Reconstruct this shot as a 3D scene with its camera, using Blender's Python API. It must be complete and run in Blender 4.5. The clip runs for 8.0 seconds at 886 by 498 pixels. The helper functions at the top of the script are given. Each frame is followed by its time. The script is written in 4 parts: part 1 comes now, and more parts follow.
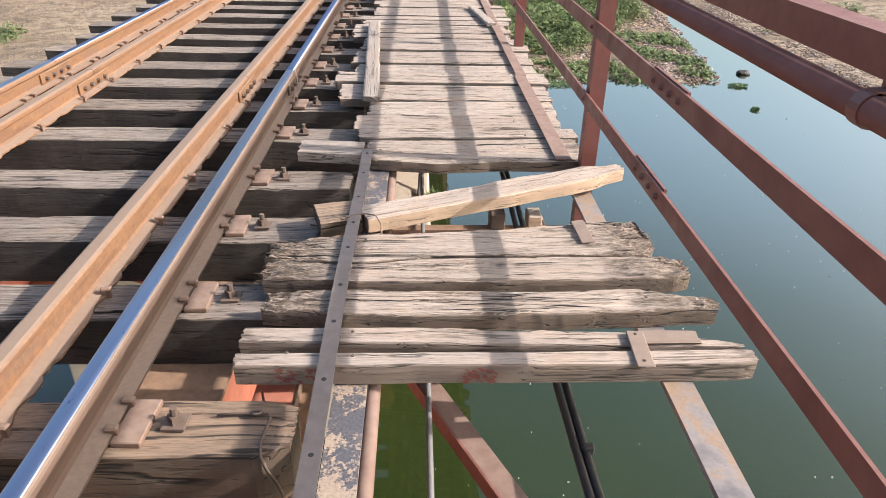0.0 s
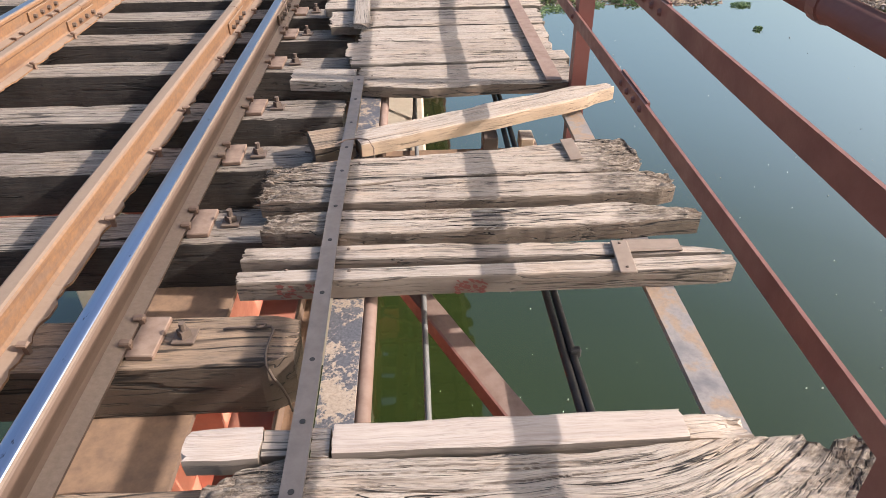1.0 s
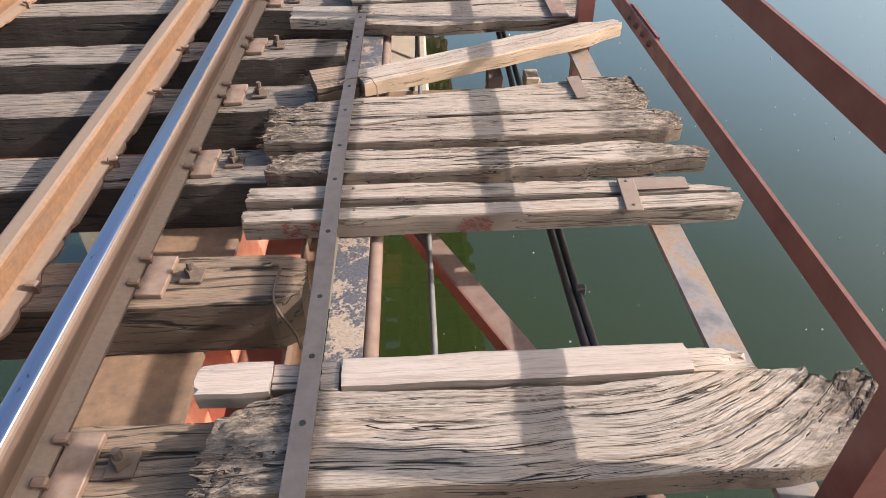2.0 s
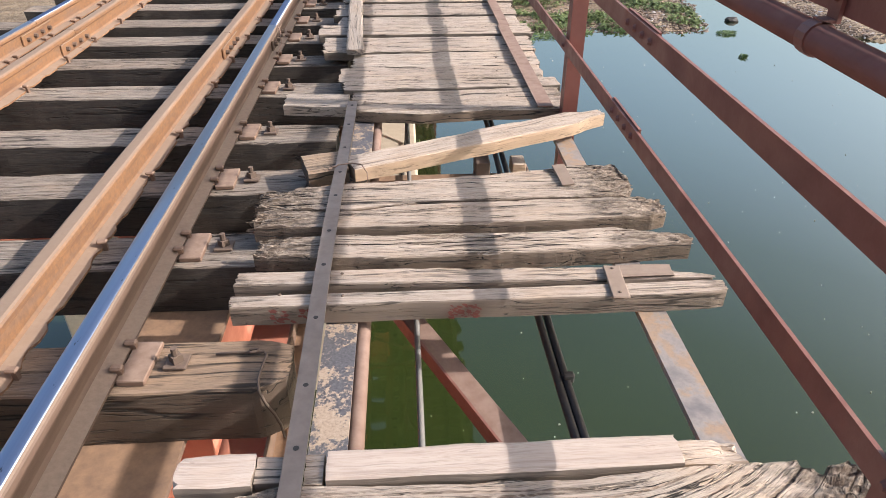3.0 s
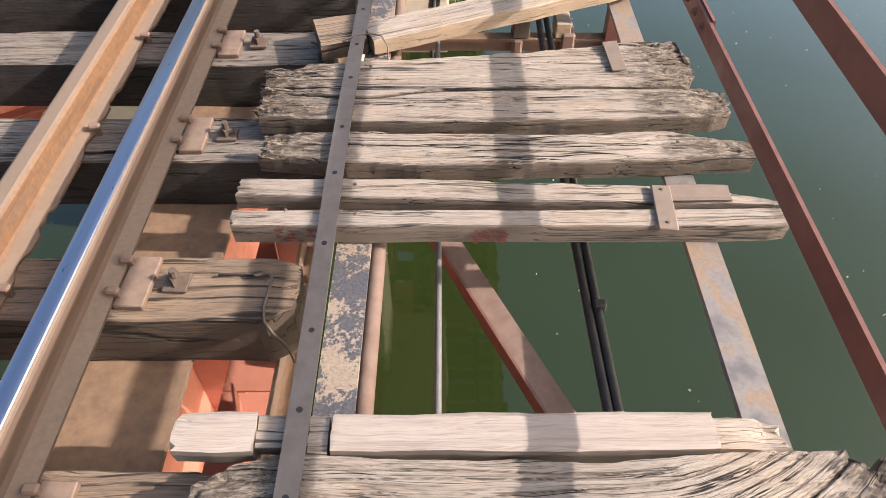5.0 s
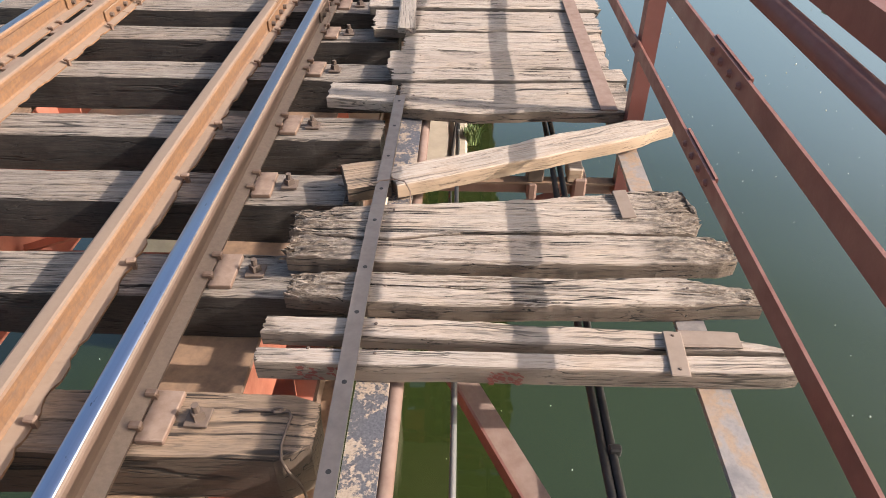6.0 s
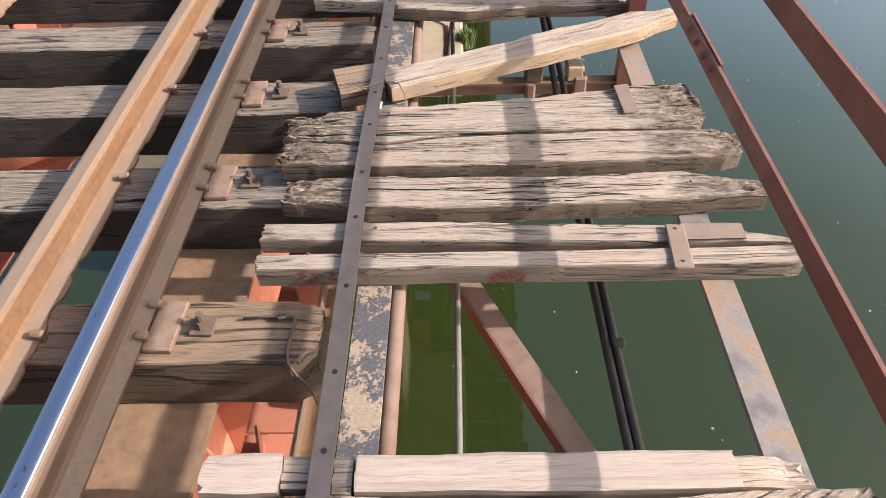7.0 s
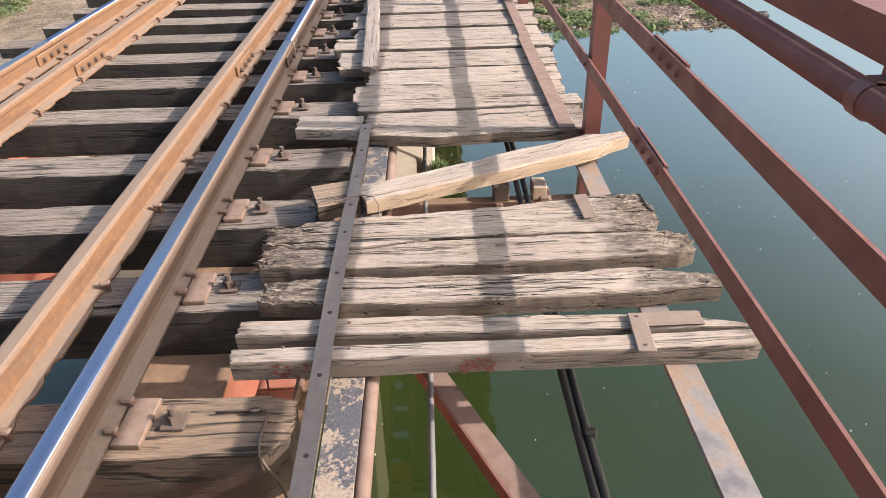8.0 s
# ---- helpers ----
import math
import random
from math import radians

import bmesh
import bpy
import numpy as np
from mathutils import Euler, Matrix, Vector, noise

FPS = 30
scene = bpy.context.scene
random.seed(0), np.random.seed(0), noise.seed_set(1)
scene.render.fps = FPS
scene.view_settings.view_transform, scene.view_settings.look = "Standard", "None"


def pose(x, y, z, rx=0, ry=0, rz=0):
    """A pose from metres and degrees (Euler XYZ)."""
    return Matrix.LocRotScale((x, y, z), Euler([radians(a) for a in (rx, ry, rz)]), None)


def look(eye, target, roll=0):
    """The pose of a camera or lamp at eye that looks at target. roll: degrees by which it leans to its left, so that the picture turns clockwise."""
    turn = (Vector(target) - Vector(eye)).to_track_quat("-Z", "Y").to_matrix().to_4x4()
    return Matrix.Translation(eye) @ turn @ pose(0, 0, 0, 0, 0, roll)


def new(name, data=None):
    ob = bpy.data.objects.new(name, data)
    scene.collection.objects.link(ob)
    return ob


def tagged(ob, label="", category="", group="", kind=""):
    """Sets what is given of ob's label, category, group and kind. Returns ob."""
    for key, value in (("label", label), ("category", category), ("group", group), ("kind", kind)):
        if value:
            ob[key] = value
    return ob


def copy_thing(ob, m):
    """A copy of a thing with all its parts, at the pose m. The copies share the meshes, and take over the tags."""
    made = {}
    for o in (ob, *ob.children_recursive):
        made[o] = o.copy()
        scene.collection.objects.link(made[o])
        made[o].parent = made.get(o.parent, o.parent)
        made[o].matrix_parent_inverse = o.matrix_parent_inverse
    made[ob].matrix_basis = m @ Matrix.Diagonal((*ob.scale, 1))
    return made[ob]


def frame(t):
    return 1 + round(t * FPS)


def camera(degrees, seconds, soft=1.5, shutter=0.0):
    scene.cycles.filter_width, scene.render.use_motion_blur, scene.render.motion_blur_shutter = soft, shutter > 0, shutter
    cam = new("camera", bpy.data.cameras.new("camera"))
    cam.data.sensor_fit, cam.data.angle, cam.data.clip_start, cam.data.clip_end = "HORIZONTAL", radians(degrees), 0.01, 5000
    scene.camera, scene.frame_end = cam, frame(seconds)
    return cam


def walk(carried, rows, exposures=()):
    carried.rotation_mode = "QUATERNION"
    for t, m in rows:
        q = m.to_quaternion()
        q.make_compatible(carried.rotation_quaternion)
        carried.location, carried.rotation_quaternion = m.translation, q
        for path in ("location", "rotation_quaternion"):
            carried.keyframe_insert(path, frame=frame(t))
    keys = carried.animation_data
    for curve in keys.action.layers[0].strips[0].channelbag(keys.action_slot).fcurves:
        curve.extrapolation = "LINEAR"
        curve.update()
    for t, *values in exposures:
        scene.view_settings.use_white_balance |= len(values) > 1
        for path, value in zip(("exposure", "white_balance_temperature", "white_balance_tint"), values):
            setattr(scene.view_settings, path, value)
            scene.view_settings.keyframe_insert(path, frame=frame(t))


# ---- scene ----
cam = camera(65.96, 8.0, soft=0.65)
# seconds, eye, target, roll
ROWS = [
    (0, (-0.085, -0.009, 1.277), (-0.011, 1.743, 0.315), 1.3),
    (0.5, (-0.053, -0.081, 1.308), (-0.032, 1.740, 0.481), 0.2),
    (1, (-0.048, -0.114, 1.268), (0.014, 1.54, 0.145), -0.6),
    (1.2, (-0.046, -0.114, 1.261), (0.009, 1.442, 0.005), -1.1),
    (2.3, (-0.064, -0.129, 1.239), (-0.016, 1.443, 0.003), -0.9),
    (2.5, (-0.05, -0.129, 1.236), (-0.009, 1.478, 0.045), -1.1),
    (3, (-0.061, -0.116, 1.276), (0.033, 1.574, 0.21), 0.1),
    (3.5, (-0.071, -0.059, 1.309), (0.021, 1.574, 0.158), 1.4),
    (4, (-0.045, 0.034, 1.305), (-0.005, 1.514, -0.039), 0.3),
    (5.3, (-0.026, 0.291, 1.39), (-0.043, 1.634, -0.092), 0.5),
    (5.5, (-0.03, 0.279, 1.404), (-0.054, 1.715, 0.012), 0.9),
    (6, (-0.04, 0.251, 1.462), (-0.087, 1.837, 0.244), 0.2),
    (6.5, (-0.042, 0.253, 1.448), (-0.11, 1.762, 0.136), -1.5),
    (7, (-0.032, 0.245, 1.405), (-0.084, 1.672, 0.003), -2.2),
    (7.5, (-0.021, 0.195, 1.371), (-0.018, 1.643, -0.008), -1.8),
    (8, (-0.008, 0.079, 1.339), (0.01, 1.766, 0.265), -1.6),
]
walk(cam, [(t, look(eye, target, roll)) for t, eye, target, roll in ROWS],
     [(0.0, 0.74, 6180, 10), (0.5, 0.70, 6180, 10), (2.5, 0.54, 6220, 10), (3.5, 0.67, 6200, 10), (4.0, 0.48, 6350, 10), (5.5, 0.64, 6350, 10), (7.0, 0.61, 6400, 10), (8.0, 0.69, 6220, 10)])

# ---- world, sun ----
SUN_TO = Vector((1.6, -0.22, 1.0)).normalized()
world = bpy.data.worlds.new("sky")
scene.world = world
world.use_nodes = True
wn = world.node_tree.nodes
sky = wn.new("ShaderNodeTexSky")
sky.sky_type = 'NISHITA'
sky.sun_disc = False
sky.sun_elevation = math.asin(SUN_TO.z)
sky.sun_rotation = math.atan2(SUN_TO.x, SUN_TO.y)
sky.air_density, sky.dust_density, sky.ozone_density = 1.2, 5.5, 2.0
world.node_tree.links.new(sky.outputs[0], wn["Background"].inputs[0])
wn["Background"].inputs[1].default_value = 0.15
sun_data = bpy.data.lights.new("sun", 'SUN')
sun_data.energy, sun_data.angle, sun_data.color = 4.35, radians(0.6), (1.0, 0.915, 0.84)
sun = new("sun", sun_data)
sun.matrix_world = look(SUN_TO * 30, (0, 0, 0))


# ---- material helpers ----
class Nodes:
    """Short hand for building one node material."""

    def __init__(self, name, rough=0.7, metal=0.0):
        self.mat = bpy.data.materials.new(name)
        self.mat.use_nodes = True
        self.t = self.mat.node_tree
        self.b = self.t.nodes["Principled BSDF"]
        self.b.inputs["Roughness"].default_value = rough
        self.b.inputs["Metallic"].default_value = metal
        tc = self.t.nodes.new("ShaderNodeTexCoord")
        info = self.t.nodes.new("ShaderNodeObjectInfo")
        self.random = info.outputs["Random"]
        add = self.t.nodes.new("ShaderNodeVectorMath")
        add.operation = 'MULTIPLY_ADD'
        self.link(self.random, add.inputs[0])
        add.inputs[1].default_value = (37.0, 19.0, 11.0)
        self.link(tc.outputs["Object"], add.inputs[2])
        self.co = add.outputs[0]

    def link(self, a, b):
        self.t.links.new(a, b)

    def scaled(self, co, scale):
        m = self.t.nodes.new("ShaderNodeMapping")
        m.inputs["Scale"].default_value = scale
        self.link(co, m.inputs["Vector"])
        return m.outputs[0]

    def noise(self, scale, detail=4.0, rough=0.6, distortion=0.0, co=None, stretch=None):
        n = self.t.nodes.new("ShaderNodeTexNoise")
        n.inputs["Scale"].default_value = scale
        n.inputs["Detail"].default_value = detail
        n.inputs["Roughness"].default_value = rough
        n.inputs["Distortion"].default_value = distortion
        c = co or self.co
        self.link(self.scaled(c, stretch) if stretch else c, n.inputs["Vector"])
        return n.outputs["Fac"]

    def ramp(self, fac, stops):
        r = self.t.nodes.new("ShaderNodeValToRGB")
        e = r.color_ramp.elements
        while len(e) < len(stops):
            e.new(0.5)
        for k, (p, c) in zip(e, stops):
            k.position = p
            k.color = (c, c, c, 1) if isinstance(c, (int, float)) else (*c, 1)
        self.link(fac, r.inputs[0])
        return r.outputs[0]

    def mix(self, fac, a, b, mode='MIX'):
        m = self.t.nodes.new("ShaderNodeMix")
        m.data_type, m.blend_type = 'RGBA', mode
        for sock, v in ((m.inputs[0], fac), (m.inputs[6], a), (m.inputs[7], b)):
            if isinstance(v, (int, float)):
                sock.default_value = v
            elif isinstance(v, tuple):
                sock.default_value = (*v, 1)
            else:
                self.link(v, sock)
        return m.outputs[2]

    def math(self, op, a, b=0.0):
        m = self.t.nodes.new("ShaderNodeMath")
        m.operation = op
        for sock, v in zip(m.inputs, (a, b)):
            if isinstance(v, (int, float)):
                sock.default_value = v
            else:
                self.link(v, sock)
        return m.outputs[0]

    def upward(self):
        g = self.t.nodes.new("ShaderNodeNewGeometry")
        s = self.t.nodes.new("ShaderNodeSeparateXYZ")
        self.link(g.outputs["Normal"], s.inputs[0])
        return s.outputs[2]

    def axis(self, which):
        s = self.t.nodes.new("ShaderNodeSeparateXYZ")
        self.link(self.co, s.inputs[0])
        return s.outputs[which]

    def color(self, c):
        if isinstance(c, tuple):
            self.b.inputs["Base Color"].default_value = (*c, 1)
        else:
            self.link(c, self.b.inputs["Base Color"])
        return self

    def rough(self, r):
        self.link(r, self.b.inputs["Roughness"])
        return self

    def bump(self, height, strength, dist):
        n = self.t.nodes.new("ShaderNodeBump")
        n.inputs["Strength"].default_value = strength
        n.inputs["Distance"].default_value = dist
        self.link(height, n.inputs["Height"])
        self.link(n.outputs[0], self.b.inputs["Normal"])
        return self


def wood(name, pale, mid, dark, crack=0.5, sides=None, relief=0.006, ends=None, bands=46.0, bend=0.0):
    """Weathered timber whose grain runs along local x. sides: colour of the flanks (tar, dirt), with the shade of plank
    gaps painted in.
    """
    n = Nodes(name, 0.85)
    warp = n.noise(2.2, 2.0)
    w = n.t.nodes.new("ShaderNodeVectorMath")
    w.operation = 'MULTIPLY_ADD'
    n.link(warp, w.inputs[0])
    w.inputs[1].default_value = (0.0, 0.06, 0.04)
    n.link(n.co, w.inputs[2])
    if bend:
        tb = n.t.nodes.new("ShaderNodeTexCoord")
        sb = n.t.nodes.new("ShaderNodeSeparateXYZ")
        n.link(tb.outputs["Object"], sb.inputs[0])
        past = n.math('MAXIMUM', n.math('SUBTRACT', sb.outputs[0], 0.12), 0.0)
        shift = n.math('MULTIPLY', n.math('MULTIPLY', past, past), -bend)
        cb = n.t.nodes.new("ShaderNodeCombineXYZ")
        n.link(shift, cb.inputs[1])
        plus = n.t.nodes.new("ShaderNodeVectorMath")
        n.link(w.outputs[0], plus.inputs[0])
        n.link(cb.outputs[0], plus.inputs[1])
        w = plus
    grain = n.noise(1.0, 6.0, 0.7, 0.25, w.outputs[0], (2.2, 95.0, 95.0))
    fine = n.noise(1.0, 3.0, 0.6, 0.0, w.outputs[0], (14.0, 420.0, 420.0))
    blot = n.noise(4.5, 5.0, 0.65)
    split = n.noise(1.0, 2.0, 0.5, 0.0, w.outputs[0], (0.5, bands, bands))
    line = n.ramp(split, [(0.486, 0.0), (0.496, 1.0), (0.504, 1.0), (0.514, 0.0)])
    gate = n.ramp(n.noise(3.2, 3.0, 0.6, 0.0, None, (1.0, 6.0, 6.0)), [(0.43, 0.0), (0.51, 1.0)])
    thin = n.noise(1.0, 2.0, 0.5, 0.0, w.outputs[0], (1.1, bands * 2.8, bands * 2.8))
    hair = n.math('MULTIPLY', n.ramp(thin, [(0.480, 0.0), (0.494, 0.75), (0.506, 0.75), (0.520, 0.0)]), n.ramp(n.noise(5.5, 2.0, 0.5, 0.0, None, (1.0, 4.0, 4.0)), [(0.50, 0.0), (0.60, 1.0)]))
    gape = n.noise(1.0, 3.0, 0.45, 0.0, w.outputs[0], (0.45, bands * 0.34, bands * 0.34))
    deep = n.math('MULTIPLY', n.ramp(gape, [(0.486, 0.0), (0.495, 1.0), (0.503, 1.0), (0.512, 0.0)]), n.ramp(n.noise(1.9, 2.0, 0.5, 0.0, None, (1.0, 3.0, 3.0)), [(0.50, 0.0), (0.56, 1.0)]))
    cracks = n.math('MULTIPLY', n.math('MAXIMUM', n.math('MAXIMUM', n.math('MULTIPLY', line, gate), hair), deep), crack)
    col = n.ramp(grain, [(0.28, (mid[0] * 0.62, mid[1] * 0.58, mid[2] * 0.55)), (0.42, mid), (0.60, pale)])
    col = n.mix(n.ramp(blot, [(0.42, 0.0), (0.8, 0.5)]), col, mid)
    col = n.mix(n.math('MULTIPLY', n.random, 0.42), col, (mid[0] * 0.7, mid[1] * 0.66, mid[2] * 0.64))
    col = n.mix(n.ramp(n.noise(3.1, 4.0, 0.6, 0.0, None, (1.0, 2.5, 2.5)), [(0.52, 0.0), (0.72, 0.6)]), col, (pale[0] * 0.97, pale[1] * 0.85, pale[2] * 0.73))
    col = n.mix(n.ramp(fine, [(0.36, 0.6), (0.49, 0.0)]), col, dark)
    if ends:
        tc = n.t.nodes.new("ShaderNodeTexCoord")
        s = n.t.nodes.new("ShaderNodeSeparateXYZ")
        n.link(tc.outputs["Object"], s.inputs[0])
        far = n.math('ADD', n.math('ABSOLUTE', s.outputs[0]), n.math('MULTIPLY', n.math('SUBTRACT', n.noise(9.0, 4.0, 0.6, 0.0, None, (1.0, 4.0, 4.0)), 0.5), 0.5))
        # dark ends: rot on the planks, painted-in shadow on the battens
        rot_and_shade = n.ramp(far, [(ends - 0.04, 0.0), (ends + 0.10, 1.0)])
        crumb = n.noise(1.0, 6.0, 0.75, 0.3, w.outputs[0], (17.0, 52.0, 52.0))
        col = n.mix(n.math('MULTIPLY', rot_and_shade, 0.72), col, n.ramp(crumb, [(0.40, (0.018, 0.012, 0.009)), (0.49, (0.125, 0.088, 0.060)), (0.60, (0.35, 0.28, 0.215))]))
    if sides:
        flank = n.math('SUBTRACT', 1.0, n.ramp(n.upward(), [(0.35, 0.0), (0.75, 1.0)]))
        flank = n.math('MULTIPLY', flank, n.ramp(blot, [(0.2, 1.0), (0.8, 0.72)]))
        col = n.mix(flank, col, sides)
    col = n.mix(cracks, col, (0.016, 0.012, 0.009))
    n.color(col)
    h = n.math('SUBTRACT', n.math('ADD', n.math('MULTIPLY', grain, 0.35), n.math('MULTIPLY', fine, 0.2)), n.math('MULTIPLY', cracks, 0.9))
    if ends:
        h = n.math('ADD', h, n.math('MULTIPLY', n.math('MULTIPLY', rot_and_shade, crumb), 1.3))
    return n.bump(h, 0.9, relief).mat


def paint(name, base, dust=0.25, dusty=(0.30, 0.20, 0.14), rough=0.55):
    n = Nodes(name, rough)
    blot = n.noise(7.0, 6.0, 0.65)
    col = n.mix(n.ramp(blot, [(0.4, 0.0), (0.72, 0.5)]), base, (base[0] * 0.62, base[1] * 0.6, base[2] * 0.6))
    up = n.math('MULTIPLY', n.ramp(n.upward(), [(0.2, 0.12), (0.9, 1.0)]), dust)
    col = n.mix(n.math('MULTIPLY', up, n.ramp(n.noise(22.0, 5.0), [(0.3, 0.3), (0.65, 1.0)])), col, dusty)
    n.color(col).rough(n.ramp(blot, [(0.3, rough - 0.12), (0.7, rough + 0.2)]))
    return n.bump(n.noise(130.0, 4.0), 0.25, 0.0015).mat


M = {}
M["plank"] = wood("weathered_plank", (0.46, 0.39, 0.33), (0.385, 0.32, 0.265), (0.20, 0.155, 0.12), 0.75, None, 0.005)
# brown flanks: dirt, and the shade of the plank gaps put into the colour
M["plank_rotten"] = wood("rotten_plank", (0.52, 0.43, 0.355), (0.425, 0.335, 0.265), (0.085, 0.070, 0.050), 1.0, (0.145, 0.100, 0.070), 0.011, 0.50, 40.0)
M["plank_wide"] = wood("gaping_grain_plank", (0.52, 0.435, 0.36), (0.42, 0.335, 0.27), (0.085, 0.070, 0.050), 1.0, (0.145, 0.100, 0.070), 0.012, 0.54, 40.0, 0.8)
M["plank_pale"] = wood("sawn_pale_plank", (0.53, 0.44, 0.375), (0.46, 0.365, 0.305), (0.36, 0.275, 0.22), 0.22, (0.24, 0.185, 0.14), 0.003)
# ends darkened to stand for slight shadow on the battens' left part
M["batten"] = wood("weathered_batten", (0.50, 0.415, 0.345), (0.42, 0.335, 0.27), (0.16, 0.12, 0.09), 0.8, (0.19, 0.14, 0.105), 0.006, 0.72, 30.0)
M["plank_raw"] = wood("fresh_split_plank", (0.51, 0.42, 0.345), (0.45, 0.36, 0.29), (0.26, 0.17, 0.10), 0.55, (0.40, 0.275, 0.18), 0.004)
# dark flanks put the shade of the deck gaps into the boards' colour
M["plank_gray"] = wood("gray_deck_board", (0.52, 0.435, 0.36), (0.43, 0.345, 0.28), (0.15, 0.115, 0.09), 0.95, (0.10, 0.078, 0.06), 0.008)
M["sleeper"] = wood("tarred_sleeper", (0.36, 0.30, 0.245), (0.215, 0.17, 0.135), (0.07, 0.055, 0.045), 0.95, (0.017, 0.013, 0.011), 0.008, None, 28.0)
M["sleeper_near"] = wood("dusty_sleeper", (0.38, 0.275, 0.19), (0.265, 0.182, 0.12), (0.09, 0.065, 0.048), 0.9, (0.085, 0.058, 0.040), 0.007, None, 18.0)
M["red_paint"] = paint("red_oxide_paint", (0.165, 0.050, 0.038), 0.35, (0.36, 0.22, 0.17), 0.45)
M["salmon"] = paint("faded_red_girder_paint", (0.52, 0.185, 0.12), 0.3, (0.46, 0.27, 0.18), 0.65)
M["dusty_steel"] = paint("dusty_brown_steel", (0.16, 0.10, 0.07), 0.95, (0.325, 0.20, 0.12), 0.85)
M["strap_steel"] = paint("worn_brown_flat_bar", (0.19, 0.148, 0.124), 0.6, (0.32, 0.255, 0.215), 0.42)
M["brown_steel"] = paint("brown_rusty_plate", (0.20, 0.115, 0.085), 0.7, (0.31, 0.22, 0.175), 0.75)
M["tan_plate"] = paint("dusty_tan_plate", (0.22, 0.155, 0.115), 0.6, (0.31, 0.235, 0.185), 0.75)
M["cable"] = paint("black_cable_sheath", (0.022, 0.020, 0.019), 0.25, (0.14, 0.11, 0.09), 0.6)
M["conduit"] = paint("gray_conduit", (0.16, 0.155, 0.15), 0.4, (0.3, 0.27, 0.24), 0.6)
M["concrete"] = paint("pale_concrete", (0.46, 0.38, 0.29), 0.4, (0.5, 0.42, 0.33), 0.9)
M["bolt"] = paint("dark_rusty_bolt", (0.11, 0.075, 0.055), 0.5, (0.25, 0.175, 0.13), 0.75)
M["spike"] = paint("rusty_spike", (0.19, 0.115, 0.078), 0.85, (0.32, 0.225, 0.17), 0.8)


def rust_mat():
    n = Nodes("rail_rust", 0.8)
    a = n.noise(3.0, 5.0, 0.65, 0.2, None, (6.0, 0.8, 6.0))
    b = n.noise(45.0, 6.0, 0.7)
    col = n.ramp(a, [(0.3, (0.14, 0.070, 0.038)), (0.5, (0.245, 0.122, 0.054)), (0.7, (0.19, 0.112, 0.072))])
    col = n.mix(n.ramp(b, [(0.42, 0.0), (0.62, 0.6)]), col, (0.13, 0.075, 0.05))
    dust = n.math('MULTIPLY', n.ramp(n.upward(), [(0.45, 0.0), (0.85, 1.0)]), n.ramp(b, [(0.35, 1.0), (0.7, 0.8)]))
    col = n.mix(dust, col, (0.25, 0.178, 0.128))
    return n.color(col).bump(b, 0.35, 0.002).mat


def shaded_web_rust():
    n = Nodes("running_rail_web", 0.85)
    a = n.noise(2.0, 5.0, 0.65, 0.2, None, (8.0, 0.9, 8.0))
    b = n.noise(60.0, 6.0, 0.7)
    # rust browns darkened to stand for the railing's shadow on this rail
    col = n.ramp(a, [(0.3, (0.075, 0.046, 0.032)), (0.7, (0.125, 0.078, 0.055))])
    dust = n.math('MULTIPLY', n.ramp(n.upward(), [(0.5, 0.0), (0.9, 1.0)]), n.ramp(b, [(0.3, 1.0), (0.7, 0.65)]))
    col = n.mix(dust, col, (0.27, 0.20, 0.15))
    return n.color(col).bump(b, 0.4, 0.002).mat


def head_steel():
    n = Nodes("polished_rail_head", 0.45, 1.0)
    a = n.noise(1.2, 4.0, 0.6, 0.0, None, (60.0, 0.6, 60.0))
    b = n.noise(30.0, 4.0, 0.6, 0.0, None, (1.0, 0.35, 1.0))
    # blue in the steel colour stands in for reflected sky
    col = n.ramp(a, [(0.3, (0.33, 0.385, 0.51)), (0.7, (0.40, 0.455, 0.58))])
    col = n.mix(n.ramp(b, [(0.66, 0.0), (0.71, 0.8)]), col, (0.08, 0.06, 0.05))
    return n.color(col).rough(n.ramp(a, [(0.3, 0.34), (0.7, 0.42)])).mat


def blotchy_steel():
    """Blue-gray plate whose paint has come away in tan rust patches."""
    n = Nodes("blotchy_painted_plate", 0.5, 0.0)
    a = n.noise(60.0, 5.0, 0.7, 0.1)
    big = n.noise(7.0, 4.0)
    mask = n.ramp(n.math('ADD', n.math('MULTIPLY', a, 0.45), n.math('MULTIPLY', big, 0.6)), [(0.525, 0.0), (0.565, 1.0)])
    fine = n.noise(120.0, 4.0)
    steel = n.ramp(fine, [(0.3, (0.075, 0.072, 0.078)), (0.7, (0.15, 0.14, 0.145))])
    tan = n.ramp(fine, [(0.3, (0.29, 0.215, 0.155)), (0.7, (0.43, 0.335, 0.255))])
    n.color(n.mix(mask, steel, tan)).rough(n.ramp(mask, [(0.0, 0.38), (1.0, 0.85)]))
    return n.bump(n.math('ADD', mask, n.math('MULTIPLY', fine, 0.3)), 0.4, 0.002).mat


def stringer_steel():
    """Bare gray flat with brown and bluish stains."""
    n = Nodes("stained_gray_flat", 0.45, 0.0)
    a = n.noise(7.0, 4.0, 0.6, 0.3)
    b = n.noise(90.0, 4.0)
    col = n.ramp(a, [(0.32, (0.14, 0.125, 0.13)), (0.5, (0.27, 0.235, 0.215)), (0.58, (0.33, 0.22, 0.145)), (0.75, (0.25, 0.225, 0.215))])
    col = n.mix(n.ramp(b, [(0.4, 0.0), (0.7, 0.35)]), col, (0.13, 0.11, 0.10))
    return n.color(col).rough(n.ramp(a, [(0.3, 0.38), (0.7, 0.62)])).bump(b, 0.3, 0.001).mat


